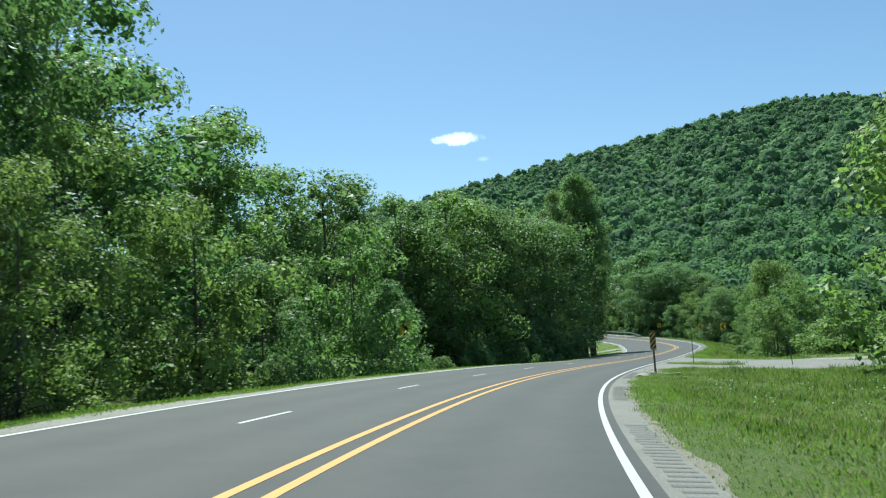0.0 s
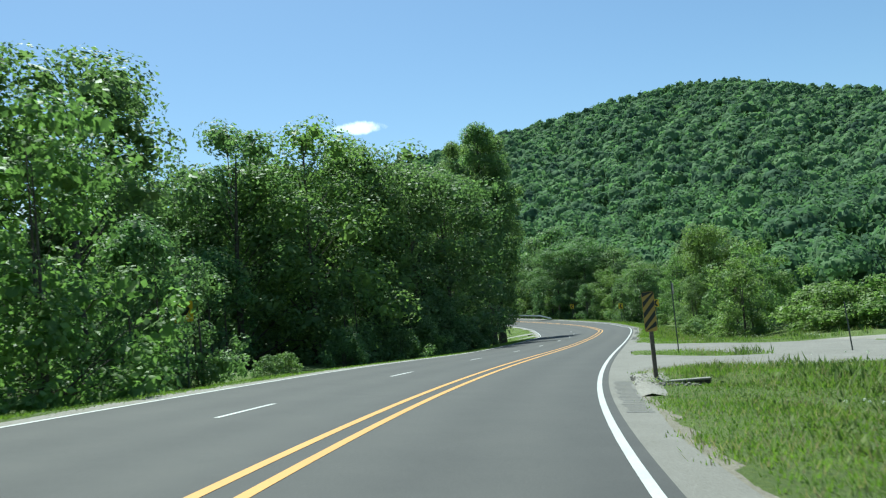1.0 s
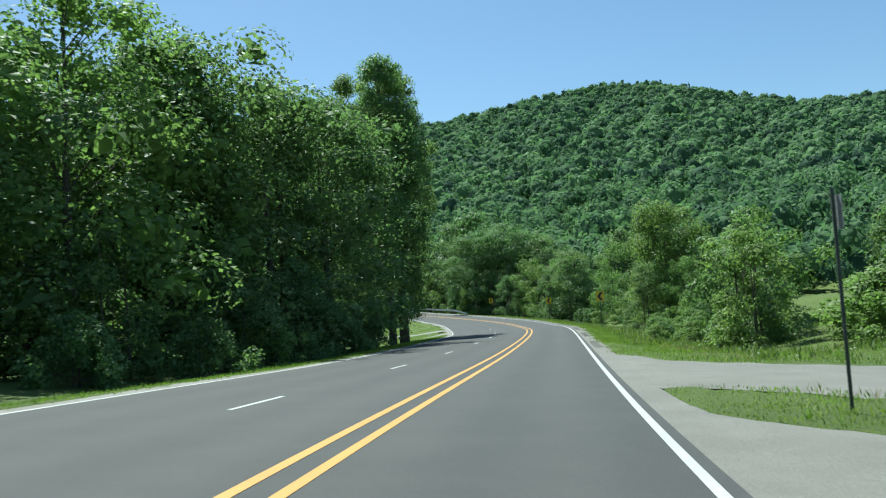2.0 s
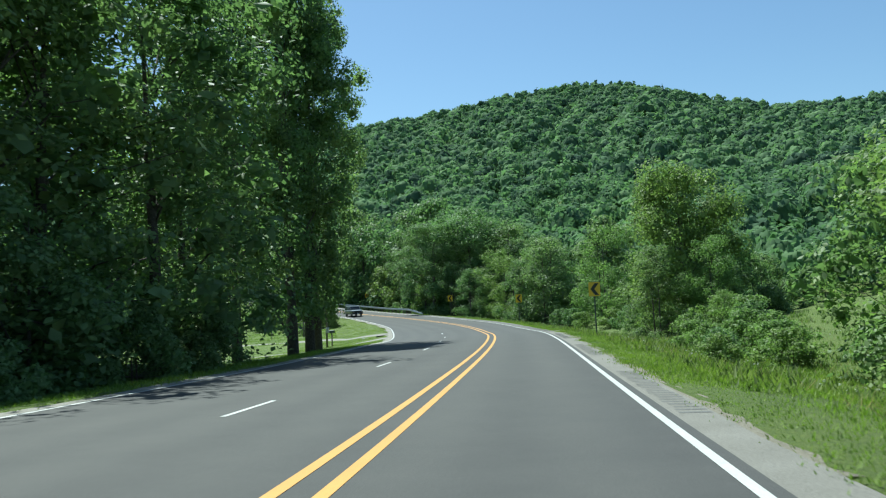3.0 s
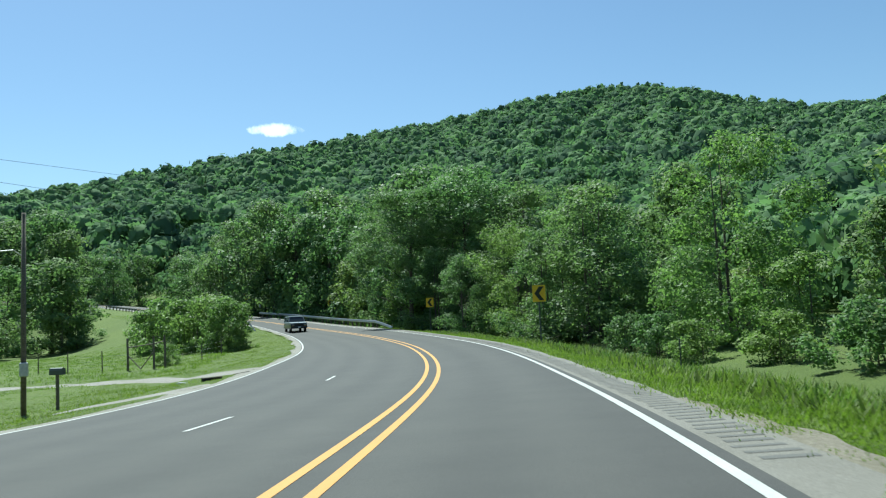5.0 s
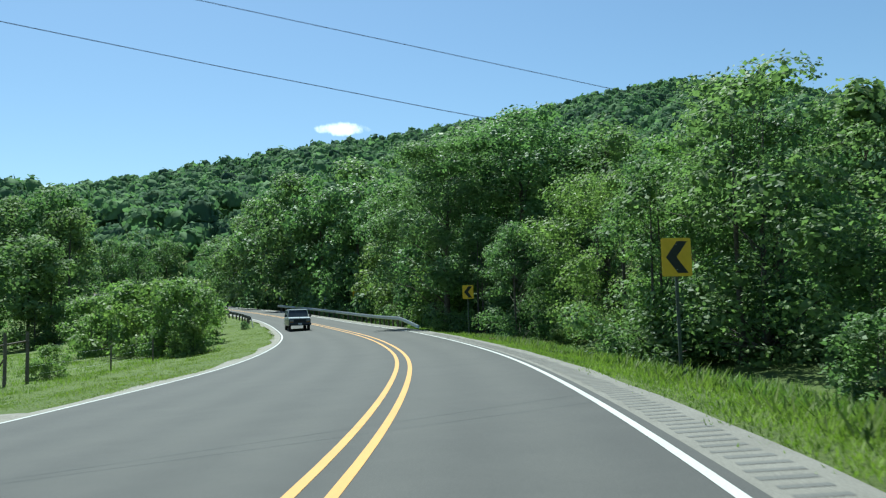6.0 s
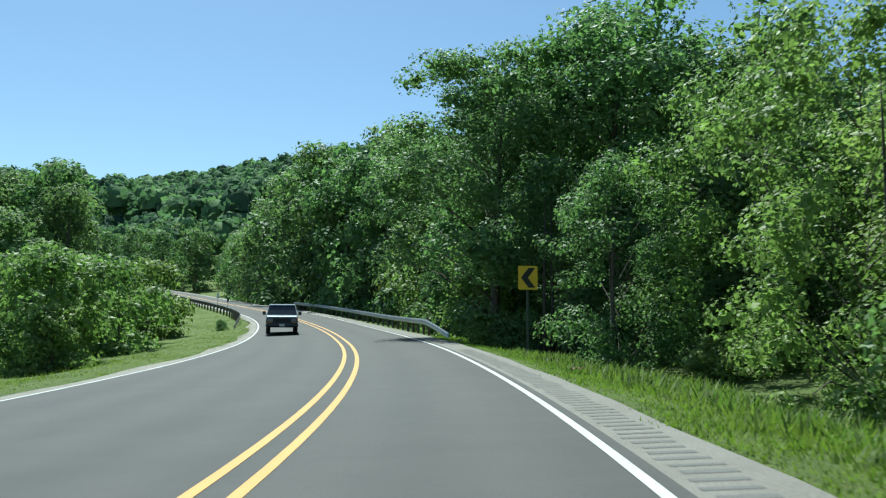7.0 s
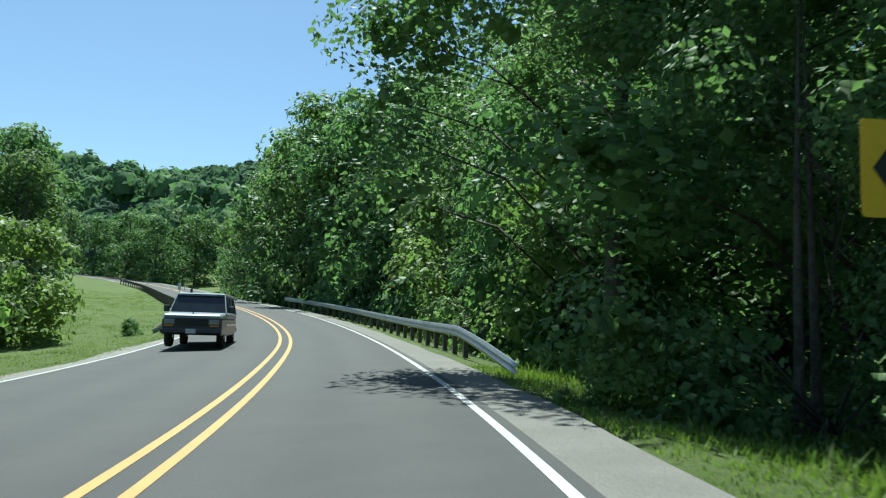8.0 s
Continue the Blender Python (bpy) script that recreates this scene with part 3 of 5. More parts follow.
# woods left of the road: brush and small trees in front, tall trees behind
for s in np.arange(-2, 66, 5.0):
    k = int(s * 7) % 3
    lat = -float(spline(CL, s)) - 6.2 - 1.2 * math.sin(s * 1.7)
    if 54 < s < 66:
        lat_plant(BUSH[k], s, lat - 1.0, 1.2, 4.2, 1.1, group="low shrubs below the trees")
        continue
    lat_plant(EDGE_FINE[k % 2] if s < 24 else EDGE[k], s, lat, 7.4 + 1.8 * math.sin(s * 0.9), 11, 0.95, group="trees left of the road")
LEFT_TALL = [
    (-15.5, 15, 22.5), (-16, 23, 20), (-18, 29, 19.5), (-17.0, 35, 18.5), (-19, 41, 18.5), (-14.2, 47, 15.6), (-15, 53, 17.5), (-8.6, 60.8, 15.5), (-13, 61, 16),
    (-4.6, 81.5, 17.4), (-10, 80, 15), (0.4, 84.8, 18.6), (-3, 91, 17), (4.6, 93.8, 19.2), (1.5, 99, 18), (10, 101, 18.0), (13.4, 107.2, 19.0), (8, 110, 18),
    (-7.5, 86, 15.5), (-2, 97, 17), (3.2, 92.5, 17.5), (4.5, 104, 18.5), (9.2, 98, 18),
]
for n, (x, y, h) in enumerate(LEFT_TALL):
    plant(OAK_FINE[0] if n < 3 else OAK[n % 3], x, y, h, 18, 0.86 if n < 3 else 1.25, group="trees left of the road")
for x, y, h in ((-9, 73.5, 7.5), (-14, 68, 8.5), (-6, 77, 8), (2.8, 80.5, 6.5), (7.2, 87.5, 6.0), (10.5, 95, 6.5), (-16, 75, 9)):
    plant(EDGE[2 if x > 0 else 0], x, y, h, 11, 1.1, group="trees left of the road")
for s in np.arange(0, 50, 9.0):
    lat_plant(WOOD[int(s) % 2], s, -29, 15.5, 17, 1.1, group="trees left of the road")
for s in np.arange(74, 104, 9.0):
    lat_plant(WOOD[int(s) % 2], s, -31, 16.0, 17, 1.1, group="trees left of the road")
for x, y, h in ((-8.4, 33.5, 2.0), (-6.6, 31.5, 1.4), (2.5, 76, 2.6), (6.5, 79, 2.4), (9, 86.5, 2.6), (10.5, 91, 2.2), (13.5, 98, 2.6), (15.5, 103, 2.4)):
    plant(BUSH[int(abs(x * 3)) % 3], x, y, h, 4.2, 1.0, group="low shrubs below the trees")
# the cottonwoods by the lawn
for x, y, h, k in ((20.3, 122.7, 28.0, 0), (21.6, 125.0, 27.0, 1), (22.3, 127.4, 28.0, 0), (15.1, 133, 24, 1), (10.5, 131, 22, 0), (16.8, 119.0, 25, 1), (14.2, 113.8, 21, 0)):
    plant(POPLAR[k], x, y, h, 27, 0.93 if h > 26 else 0.9, group="cottonwoods by the lawn")
# right side
RIGHT_NEAR = [
    (EDGE[1], 22.3, 35.6, 12.5, 11), (EDGE[1], 33.0, 84.2, 6.2, 11), (EDGE[2], 34.8, 87.0, 7.6, 11), (EDGE[1], 39.5, 92, 7.6, 11),
    (EDGE_FINE[0], 45.9, 113.6, 2.7, 11), (ROUND, 50.2, 125.5, 12.7, 13), (EDGE_FINE[1], 45.4, 121.5, 6.6, 11), (EDGE_FINE[0], 49.0, 119.6, 6.4, 11), (EDGE[2], 55.5, 124, 5.0, 11),
    (EDGE[1], 57.5, 138, 9, 11), (EDGE_FINE[0], 56.2, 151.5, 10.6, 11), (EDGE_FINE[1], 58.5, 160, 5.6, 11), (EDGE_FINE[1], 55.9, 167.4, 11.1, 11), (EDGE_FINE[1], 53.9, 171.2, 8.6, 11), (EDGE_FINE[1], 57.6, 168.9, 9.6, 11), (EDGE_FINE[0], 56.5, 174, 10, 11), (EDGE_FINE[0], 55.3, 181, 9.4, 11),
]
RIGHT_BEND = [
    (EDGE_FINE[0], 57.5, 191.5, 10.5, 11), (OAK[2], 62, 186, 11.0, 18), (OAK_FINE[0], 56.4, 205, 18.8, 18), (OAK[1], 61, 198, 15.8, 18), (OAK_FINE[1], 50.2, 206.6, 16.0, 18), (EDGE_FINE[1], 53.0, 193, 8.2, 11),
    (EDGE_FINE[1], 52.2, 200.0, 9.5, 11), (OAK[1], 57, 213, 19, 18), (EDGE[1], 50.6, 212.5, 9.0, 11), (OAK_FINE[0], 52.0, 226, 17.5, 18), (EDGE[0], 50.2, 219.5, 8.0, 11),
]
def plant_right(rows):
    for k, x, y, h, b in rows:
        plant(k, x, y, h, b, 1.38 if x == 50.2 and b == 18 else 1.1 if x == 52.0 else 1.32 if x == 55.9 else 0.98 if b == 13 else 1.5 if b == 18 else 1.05, group="trees right of the road")


plant_right(RIGHT_NEAR)
for x, y, h in ((53.4, 119.6, 2.2), (55.8, 121.2, 2.4)):
    plant(BUSH[1], x, y, h, 4.2, 1.15, group="low shrubs on the verge")
plant_right(RIGHT_BEND)
for x, y, h in RIGHT_LOW:
    plant(BUSH[0 if y < 82 else int(x * 7) % 3], x, y, h, 4.2, 1.5 if y < 82 else 1.15, group="low shrubs on the verge")
for s in np.arange(214, 298, 6.5):
    lat_plant(EDGE_FAR[int(s) % 2], s, 9.0 + 1.2 * math.sin(s), (9.5 + 1.5 * math.sin(s * 1.3)) * (1 if s < 284 else 0.75), 11, group="trees right of the road")
    lat_plant(OAK_FAR[int(s) % 2], s + 2, 16 + 1.5 * math.sin(2 * s), (20.5 + 2.5 * math.sin(s * 0.7)) * (1 if s < 284 else 0.75), 18, 1.1, group="trees right of the road")
for s in np.arange(100, 215, 7.5):
    lat_plant(WOOD[int(s) % 2], s, 27 + 3 * math.sin(s) + (19 if s < 138 else 0), (13 + 2 * math.sin(s * 1.9)) * (0.55 if 142 < s < 176 else 1), 17, group="trees right of the road")
for s in np.arange(132, 200, 8.5):
    lat_plant(EDGE_FAR[int(s) % 2], s, 17.5 + 1.5 * math.sin(s), (8.0 + math.sin(s * 2.1)) * (0.6 if 140 < s < 168 else 1), 11, 1.1, group="trees right of the road")
for s_tree, lat, h in ((238, 12.0, 19), (246, 11.0, 20), (256, 10.0, 21.5), (265, 9.5, 22), (273, 9.0, 21), (281, 8.5, 19.5), (289, 8.0, 17), (296, 8.0, 14)):
    lat_plant(OAK_FAR[s_tree % 2], s_tree, lat, h, 18, 1.0, group="trees right of the road")
SMALL = make_tree(83, 5.0, 2.6, 0.1, 5200, 0.19, LEAF_BRIGHT, "small round-headed tree with low branches beside the meadow", 60, trunk=0.12, puff=0.3)
plant(SMALL, 30.4, 198.2, 5.2, 5.0)
# trees beyond the far road, beside the grassy cutting
for x, y, h in ((-3.5, 343, 13), (-11, 350, 14.5), (-20, 356, 13.5), (-29, 364, 15), (1.5, 352, 15), (-8, 362, 17), (17.5, 321, 13), (21, 314, 12), (16, 334, 15)):
    plant(OAK_FAR[int(y) % 2], x, y, h, 18, 1.2, group="trees beyond the meadow")
# shrubs by the meadow
for x, y, h in ((28.8, 209, 5.4), (26.4, 215.5, 5.6), (26.8, 224.5, 5.8), (22.5, 218, 6.2), (22.8, 227, 5.2), (28.2, 202.5, 5.4), (25.8, 206, 5.6), (31.2, 195.6, 2.4), (26.2, 184.2, 1.8), (22.0, 211, 5.0)):
    plant(BUSH[2 * (int(x) % 2)], x, y, h, 4.2, group="shrubs by the meadow")
for x, y, h in ((-4, 291, 17), (-11, 304, 23), (-8, 297, 21), (-17, 290, 18), (-24, 272, 17), (-30, 258, 16), (-16, 300, 20)):
    plant(WOOD[int(abs(y)) % 2], x, y, h, 17, 1.1, group="trees beyond the meadow")
for n, q in enumerate(np.linspace(0.16, 1, 15)):
    x, y = 14 - 62 * q + 2 * math.sin(n * 2.3), 268 - 78 * q + 3 * math.sin(n * 1.7)
    plant(WOOD[n % 2], x, y, 12.0 + 2.2 * math.sin(n * 1.9) + 3 * q, 17, 1.3, group="trees beyond the meadow")
    plant(EDGE_FAR[n % 2], x + 2.5, y - 4.5, 5.4 + math.sin(n * 2.7), 11, 1.35, group="trees beyond the meadow")
    if n % 2:
        plant(WOOD[n % 2], x - 9, y + 9, 13 + 2 * math.sin(n), 17, 1.3, group="trees beyond the meadow")


# ---- forest on the hills: crowns too far and too many to count ----
def build_forest():
    rng = np.random.default_rng(3)
    cx, cy, cr = [], [], []
    r = 70.0
    while r < 1120:
        step = 6.6 + r * 0.0026
        n = int(r * radians(104) / step)
        az = np.radians(-48) + (np.arange(n) + rng.uniform(0, 1, n)) * radians(104) / n
        rr = r + rng.uniform(-0.5, 0.5, n) * step
        cx.append(HUB[0] + rr * np.sin(az)), cy.append(HUB[1] + rr * np.cos(az)), cr.append(step * rng.uniform(0.42, 0.82, n))
        r += step * 0.9
    x, y, c = map(np.concatenate, (cx, cy, cr))
    s, lat = nearest(x, y)
    az, r = np.degrees(np.arctan2(x - HUB[0], y - HUB[1])), np.hypot(x - HUB[0], y - HUB[1])
    cutting = (np.abs(x - (11 - 0.19 * (y - 312))) < 4.5) & (y > 298) & (y < 372)
    keep = ~cutting & (r < np.interp(az, C_AZ, C_R) * 1.02) & ((lat > 30) | ((s > 335) & (lat > 12)) | (hill(x, y) > 6)) & (np.abs(lat) > 12)
    x, y, c = x[keep], y[keep], c[keep]
    base = ground_z(x, y)
    high = np.clip(c * 1.5 + rng.uniform(0, 1, len(c)) ** 2 * 8, 6, 17)
    r = np.hypot(x - HUB[0], y - HUB[1])
    vs, fs, tones, n_all = [], [], [], 0
    own = rng.uniform(0, 1, len(c))
    ring = np.arange(8) * math.tau / 8
    dome = np.array([(math.cos(e) * math.cos(t + i), math.cos(e) * math.sin(t + i), math.sin(e)) for i, e in enumerate((-0.5, 0.25, 0.85)) for t in ring] + [(0, 0, 1)])
    tri = [(8 * i + j, 8 * i + (j + 1) % 8, 8 * i + 8 + (j + k) % 8) for i in (0, 1) for j in range(8) for k in (0,)]
    tri += [(8 * i + (j + 1) % 8, 8 * i + 8 + (j + 1) % 8, 8 * i + 8 + j) for i in (0, 1) for j in range(8)] + [(16 + j, 16 + (j + 1) % 8, 24) for j in range(8)]
    tri = np.array(tri)
    for r0, r1, per, piece in ((0, 260, 110, 0.16), (260, 480, 50, 0.22), (480, 3000, 14, 0.36)):
        m = (r >= r0) & (r < r1)
        n, cc = int(m.sum()), c[m]
        heart = np.stack([x[m], y[m], base[m] + high[m] - cc * 0.8], -1)[:, None]
        p = heart + dome * (cc[:, None, None] * rng.uniform(0.62, 1.04, (n, 25, 1)) * (0.72 if r1 == 260 else 1))
        vs.append(p.reshape(-1, 3))
        fs.append((n_all + np.arange(n)[:, None, None] * 25 + tri).reshape(-1, 3))
        n_all += n * 25
        tones += [np.repeat(own[m], 25), np.repeat(own[m], per * 4)]
        d = rng.normal(size=(n, per, 3))
        d[..., 2] = np.abs(d[..., 2]) * 1.1 - 0.45
        d /= np.linalg.norm(d, axis=2)[..., None]
        lump = 1 + 0.16 * np.sin(3.1 * np.arctan2(d[..., 1], d[..., 0]) + x[m][:, None]) * np.sin(4.0 * d[..., 2] + y[m][:, None])
        p = heart + d * (cc[:, None, None] * lump[..., None] * rng.uniform(0.82, 1.1, (n, per, 1)))
        nrm = d * 1.0 + rng.normal(size=d.shape) * 0.3
        nrm /= np.linalg.norm(nrm, axis=2)[..., None]
        u = np.cross(nrm, rng.normal(size=d.shape))
        u /= np.linalg.norm(u, axis=2)[..., None]
        w = np.cross(nrm, u)
        L = cc[:, None, None] * piece * rng.uniform(0.7, 1.4, (n, per, 1))
        vs.append(np.stack([p - u * L, p + w * L * 0.8 - nrm * L * 0.25, p + u * L, p - w * L * 0.8 - nrm * L * 0.25], 2).reshape(-1, 3))
        k = n_all + np.arange(n * per) * 4
        fs += [np.stack([k, k + 1, k + 2], -1), np.stack([k, k + 2, k + 3], -1)]
        n_all += n * per * 4
    v, f = np.concatenate(vs), np.concatenate(fs)
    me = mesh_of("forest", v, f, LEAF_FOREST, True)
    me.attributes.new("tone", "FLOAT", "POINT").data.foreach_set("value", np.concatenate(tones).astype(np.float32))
    tagged(new("forest", me), "dense green broadleaf forest covering the hillside, tinted bluish for haze", "forest", kind="stuff")


build_forest()


# ---- gravel driveways ----
def ribbon(name, points, half, mat, lift, label):
    pts = np.array(points, float)
    k = np.linspace(0, len(pts) - 1, len(pts) * 8)
    c = np.stack([np.interp(k, np.arange(len(pts)), pts[:, i]) for i in (0, 1)], -1)
    w = np.interp(k, np.arange(len(pts)), half)
    d = np.gradient(c, axis=0)
    d /= np.linalg.norm(d, axis=1)[:, None]
    side = np.stack([d[:, 1], -d[:, 0]], -1)
    rows = []
    for q in (-1, -0.93, -0.8, -0.4, 0, 0.4, 0.8, 0.93, 1):
        wob = 0.12 * np.sin(k * 3.1 + q * 2) * abs(q)
        p = c + side * (q * w + wob)[:, None]
        rows.append(np.stack([p[:, 0], p[:, 1], ground_z(p[:, 0], p[:, 1]) + lift - (lift + 0.06) * abs(q) ** 5], -1))
    v = np.stack(rows, 1)
    n, m = v.shape[:2]
    i = np.arange(n - 1)[:, None] * m + np.arange(m - 1)[None]
    f = np.stack([i, i + 1, i + m + 1, i + m], -1).reshape(-1, 4)
    return tagged(new(name, mesh_of(name, v.reshape(-1, 3), f, mat, True)), label, "driveway", kind="structure")



def frayed(loop, fray):
    out = []
    for (ax, ay), (bx, by) in zip(loop, loop[1:] + loop[:1]):
        n = max(1, int(math.hypot(bx - ax, by - ay) / 0.3))
        for k in range(n):
            x, y = ax + (bx - ax) * k / n, ay + (by - ay) * k / n
            on = float(nearest(np.array([x]), np.array([y]))[1][0]) > 4.1
            out.append((x + on * fray * math.sin(x * 7.1 + 3 * y), y + on * fray * math.sin(y * 6.3 + 2 * x)))
    return out


def apron():
    """The paved mouth of both driveways, with a hole for the grass island."""
    outer, hole = frayed(APRON, 0.09), frayed(ISLAND, 0.1)
    gx, gy = np.meshgrid(np.arange(9, 28, 0.6), np.arange(43, 75, 0.6))
    rng = np.random.default_rng(8)
    gx, gy = gx.ravel() + rng.uniform(-0.1, 0.1, gx.size), gy.ravel() + rng.uniform(-0.1, 0.1, gx.size)
    far = np.min([np.hypot(gx - a, gy - b) for a, b in outer + hole], axis=0)
    ok = inside(outer, gx, gy) & ~inside(hole, gx, gy) & (far > 0.4)
    rim = len(outer) + len(hole)
    pts = [Vector(p) for p in outer + hole] + [Vector(p) for p in zip(gx[ok], gy[ok])]
    edges = [(i, (i + 1) % len(outer)) for i in range(len(outer))] + [(len(outer) + i, len(outer) + (i + 1) % len(hole)) for i in range(len(hole))]
    v, _, f, *_ = delaunay_2d_cdt(pts, edges, [], 0, 1e-5)
    x, y = np.array([p[0] for p in v]), np.array([p[1] for p in v])
    lat = nearest(x, y)[1]
    cut = inside(APRON, x, y) & ~inside(ISLAND, x, y)
    z = ground_z(x, y) + 0.16 * cut + 0.05
    z[:rim] -= 0.09 * (lat[:rim] > 4.1)
    near = lat < 4.1
    s_near = nearest(x[near], y[near])[0]
    z[near] = on_road(s_near, lat[near])[:, 2] - 0.012
    mid = np.array([[x[list(t)].mean(), y[list(t)].mean()] for t in f])
    keep = inside(outer, mid[:, 0], mid[:, 1]) & ~inside(hole, mid[:, 0], mid[:, 1])
    tris = [tuple(t) for t, k in zip(f, keep) if k]
    tagged(new("pavement", mesh_of("pavement_apron", np.stack([x, y, z], -1), tris, SHOULDER, True)), "pale worn asphalt apron where two driveways join the highway", "driveway", kind="structure")


apron()
DIRT = surface("sandy_dirt", [(0.3, (0.1, 0.088, 0.066)), (0.5, (0.175, 0.155, 0.12)), (0.75, (0.27, 0.245, 0.2))], fine=20, coarse=0.8, rough=0.95, bump=0.8, coarse_mix=0.5, stain=(0.6, 0.62, 0.5), depth=0.03)
for a, b in ((-8, 43.5), (76, 128)):
    st = np.arange(a, b, 0.45)
    paved_edge = np.interp(st, [0, 90, 130, 160], [3.95, 4.0, 4.15, 4.3])
    wander = np.random.default_rng(17).uniform(0, 1, len(st))
    out = paved_edge + 0.12 + 0.12 * np.sin(st * 0.7) * np.sin(st * 0.19) + 0.2 * wander
    tagged(new("trim", strip("trim_dirt", st, paved_edge - 0.1, out, DIRT, -0.016, 2)), "ragged strip of sandy dirt along the shoulder", "dirt", kind="structure")
ribbon("pavement", [(22, 46.2), (26, 45.2), (31, 43.5), (40, 40)], [2.6, 2.9, 2.9, 2.8], SHOULDER, 0.07, "pale gravelly driveway joining the highway")
ribbon("pavement", [(24, 62.2), (28, 61), (36, 57.5), (50, 51)], [1.6, 2.8, 2.8, 2.6], GRAVEL, 0.07, "pinkish gravel driveway with grass island beside it")
ribbon("pavement", *LAWN_LANES[0], GRAVEL, 0.035, "pale gravel driveway crossing the lawn")
ribbon("pavement", *LAWN_LANES[1], GRAVEL, 0.035, "narrow pale gravel lane along the lawn")


def stones(name, x0, y0, wx, wy, count, label, seed, lo=0.03, hi=0.11):
    rng = np.random.default_rng(seed)
    bm = bmesh.new()
    for _ in range(count):
        x, y = x0 + rng.uniform(-wx, wx), y0 + rng.uniform(-wy, wy)
        r = rng.uniform(lo, hi)
        m = Matrix.Translation((x, y, gz(x, y) + r * 0.25)) @ Euler(rng.uniform(0, 6, 3)).to_matrix().to_4x4() @ Matrix.Diagonal((r, r * rng.uniform(0.6, 1), r * rng.uniform(0.4, 0.8), 1))
        bmesh.ops.create_icosphere(bm, subdivisions=1, radius=1, matrix=m)
    ob = part(name, bm, GRAVEL)
    return tagged(ob, label, "stones", kind="stuff")


ribbon("pavement", [(8.4, 38.0), (9.6, 41.5), (10.9, 45.4)], [0.5, 0.8, 0.9], GRAVEL, 0.04, "patch of loose pale gravel beside the shoulder")
stones("stones", 9.9, 42.3, 0.7, 2.2, 300, "loose pale broken stone beside the shoulder", 4, 0.015, 0.06)
CONCRETE = surface("old_concrete", [(0.3, (0.16, 0.15, 0.135)), (0.7, (0.33, 0.32, 0.29))], fine=12, coarse=1.5, rough=0.9, bump=0.5, coarse_mix=0.5, stain=(0.55, 0.53, 0.48))


def culvert(at, rz, wide, label, cap):
    """A low dark headwall under a thin cap, with a pipe running back from it."""
    root = thing("culvert", at, rz, label, "culvert")
    bm = bmesh.new()
    box(bm, (wide, 0.22, 0.05), (0, 0, 0.335), bevel=0.012)
    part("cap", bm, cap, root)
    bm = bmesh.new()
    box(bm, (wide * 0.97, 0.18, 0.85), (0, 0.01, -0.115), bevel=0.015)
    part("headwall", bm, DARKWALL, root, "dark wall face")
    bm = bmesh.new()
    tube(bm, [(0, 0.1, -0.15), (0, 2.4, -0.1)], [wide * 0.22, wide * 0.22], 14, False)
    part("pipe", bm, POSTSTEEL, root, "dark corrugated pipe")
    return root


DARKWALL = surface("dark_concrete", [(0.3, (0.018, 0.018, 0.017)), (0.7, (0.05, 0.048, 0.043))], fine=14, coarse=2.0, rough=0.9, bump=0.5, coarse_mix=0.5)
culvert((11.3, 42.75, -1.86), -14, 1.15, "low concrete culvert headwall in the roadside ditch", CONCRETE)
culvert((31.2, 152.9, gz(31.2, 152.9) - 0.22), 40, 1.0, "low dark weathered culvert headwall beside the lawn driveway", POSTWOOD)


# ---- guard rails ----
def rail_profile():
    return [(0.0, 0.0), (0.0, 0.03), (0.05, 0.075), (0.05, 0.115), (0.0, 0.155), (0.0, 0.175), (0.05, 0.215), (0.05, 0.255), (0.0, 0.3), (0.0, 0.33)]


def guard_rail(s0, s1, side_of, face, post_mat, label, ends=(True, True)):
    """side_of(s) gives the rail's lateral offset; its first eight metres dip into the ground."""
    p0 = on_road(s0, side_of(s0))
    root = thing("guard_rail", tuple(p0), 0, label, "guard rail")
    st = np.arange(s0, s1, 1.0)
    prof = rail_profile()
    verts, faces = [], []
    for j, s in enumerate(st):
        lat = side_of(s)
        p = on_road(s, lat)
        q = on_road(s, lat + face)
        side = (q - p) / np.linalg.norm(q - p)
        top = 0.42
        if ends[0] and s - s0 < 8:
            top -= 0.62 * (1 - (s - s0) / 8) ** 1.2
        for a, b in prof:
            verts.append(p + side * a + np.array([0, 0, top + b]) - p0)
    m = len(prof)
    for j in range(len(st) - 1):
        for k in range(m - 1):
            faces.append((j * m + k, j * m + k + 1, (j + 1) * m + k + 1, (j + 1) * m + k))
    beam = new("beam", mesh_of("beam", verts, faces, GALV, False))
    beam.parent = root
    mod = beam.modifiers.new("thickness", "SOLIDIFY")
    mod.thickness = 0.006
    bm = bmesh.new()
    box(bm, (0.15, 0.2, 1.5), (0, 0, -0.02), bevel=0.012)
    post = part("post", bm, post_mat, root)
    bm = bmesh.new()
    box(bm, (0.14, 0.16, 0.34), (0, 0, 0.57), bevel=0.01)
    block = part("block", bm, post_mat, root)
    first = True
    s = s0 + 7.6
    while s < s1 - 0.5:
        lat = side_of(s)
        p, q = on_road(s, lat - face * 0.24), on_road(s, lat)
        turn = Matrix.Rotation(math.atan2(*(q - p)[[1, 0]]), 4, "Z")
        for src, near in ((post, 0.0), (block, 0.62)):
            here = p * (1 - near) + q * near - p0
            ob = src if first else src.copy()
            if not first:
                scene.collection.objects.link(ob)
                ob.parent = root
            ob.matrix_basis = Matrix.Translation(here) @ turn
        first = False
        s += 1.9
    return root


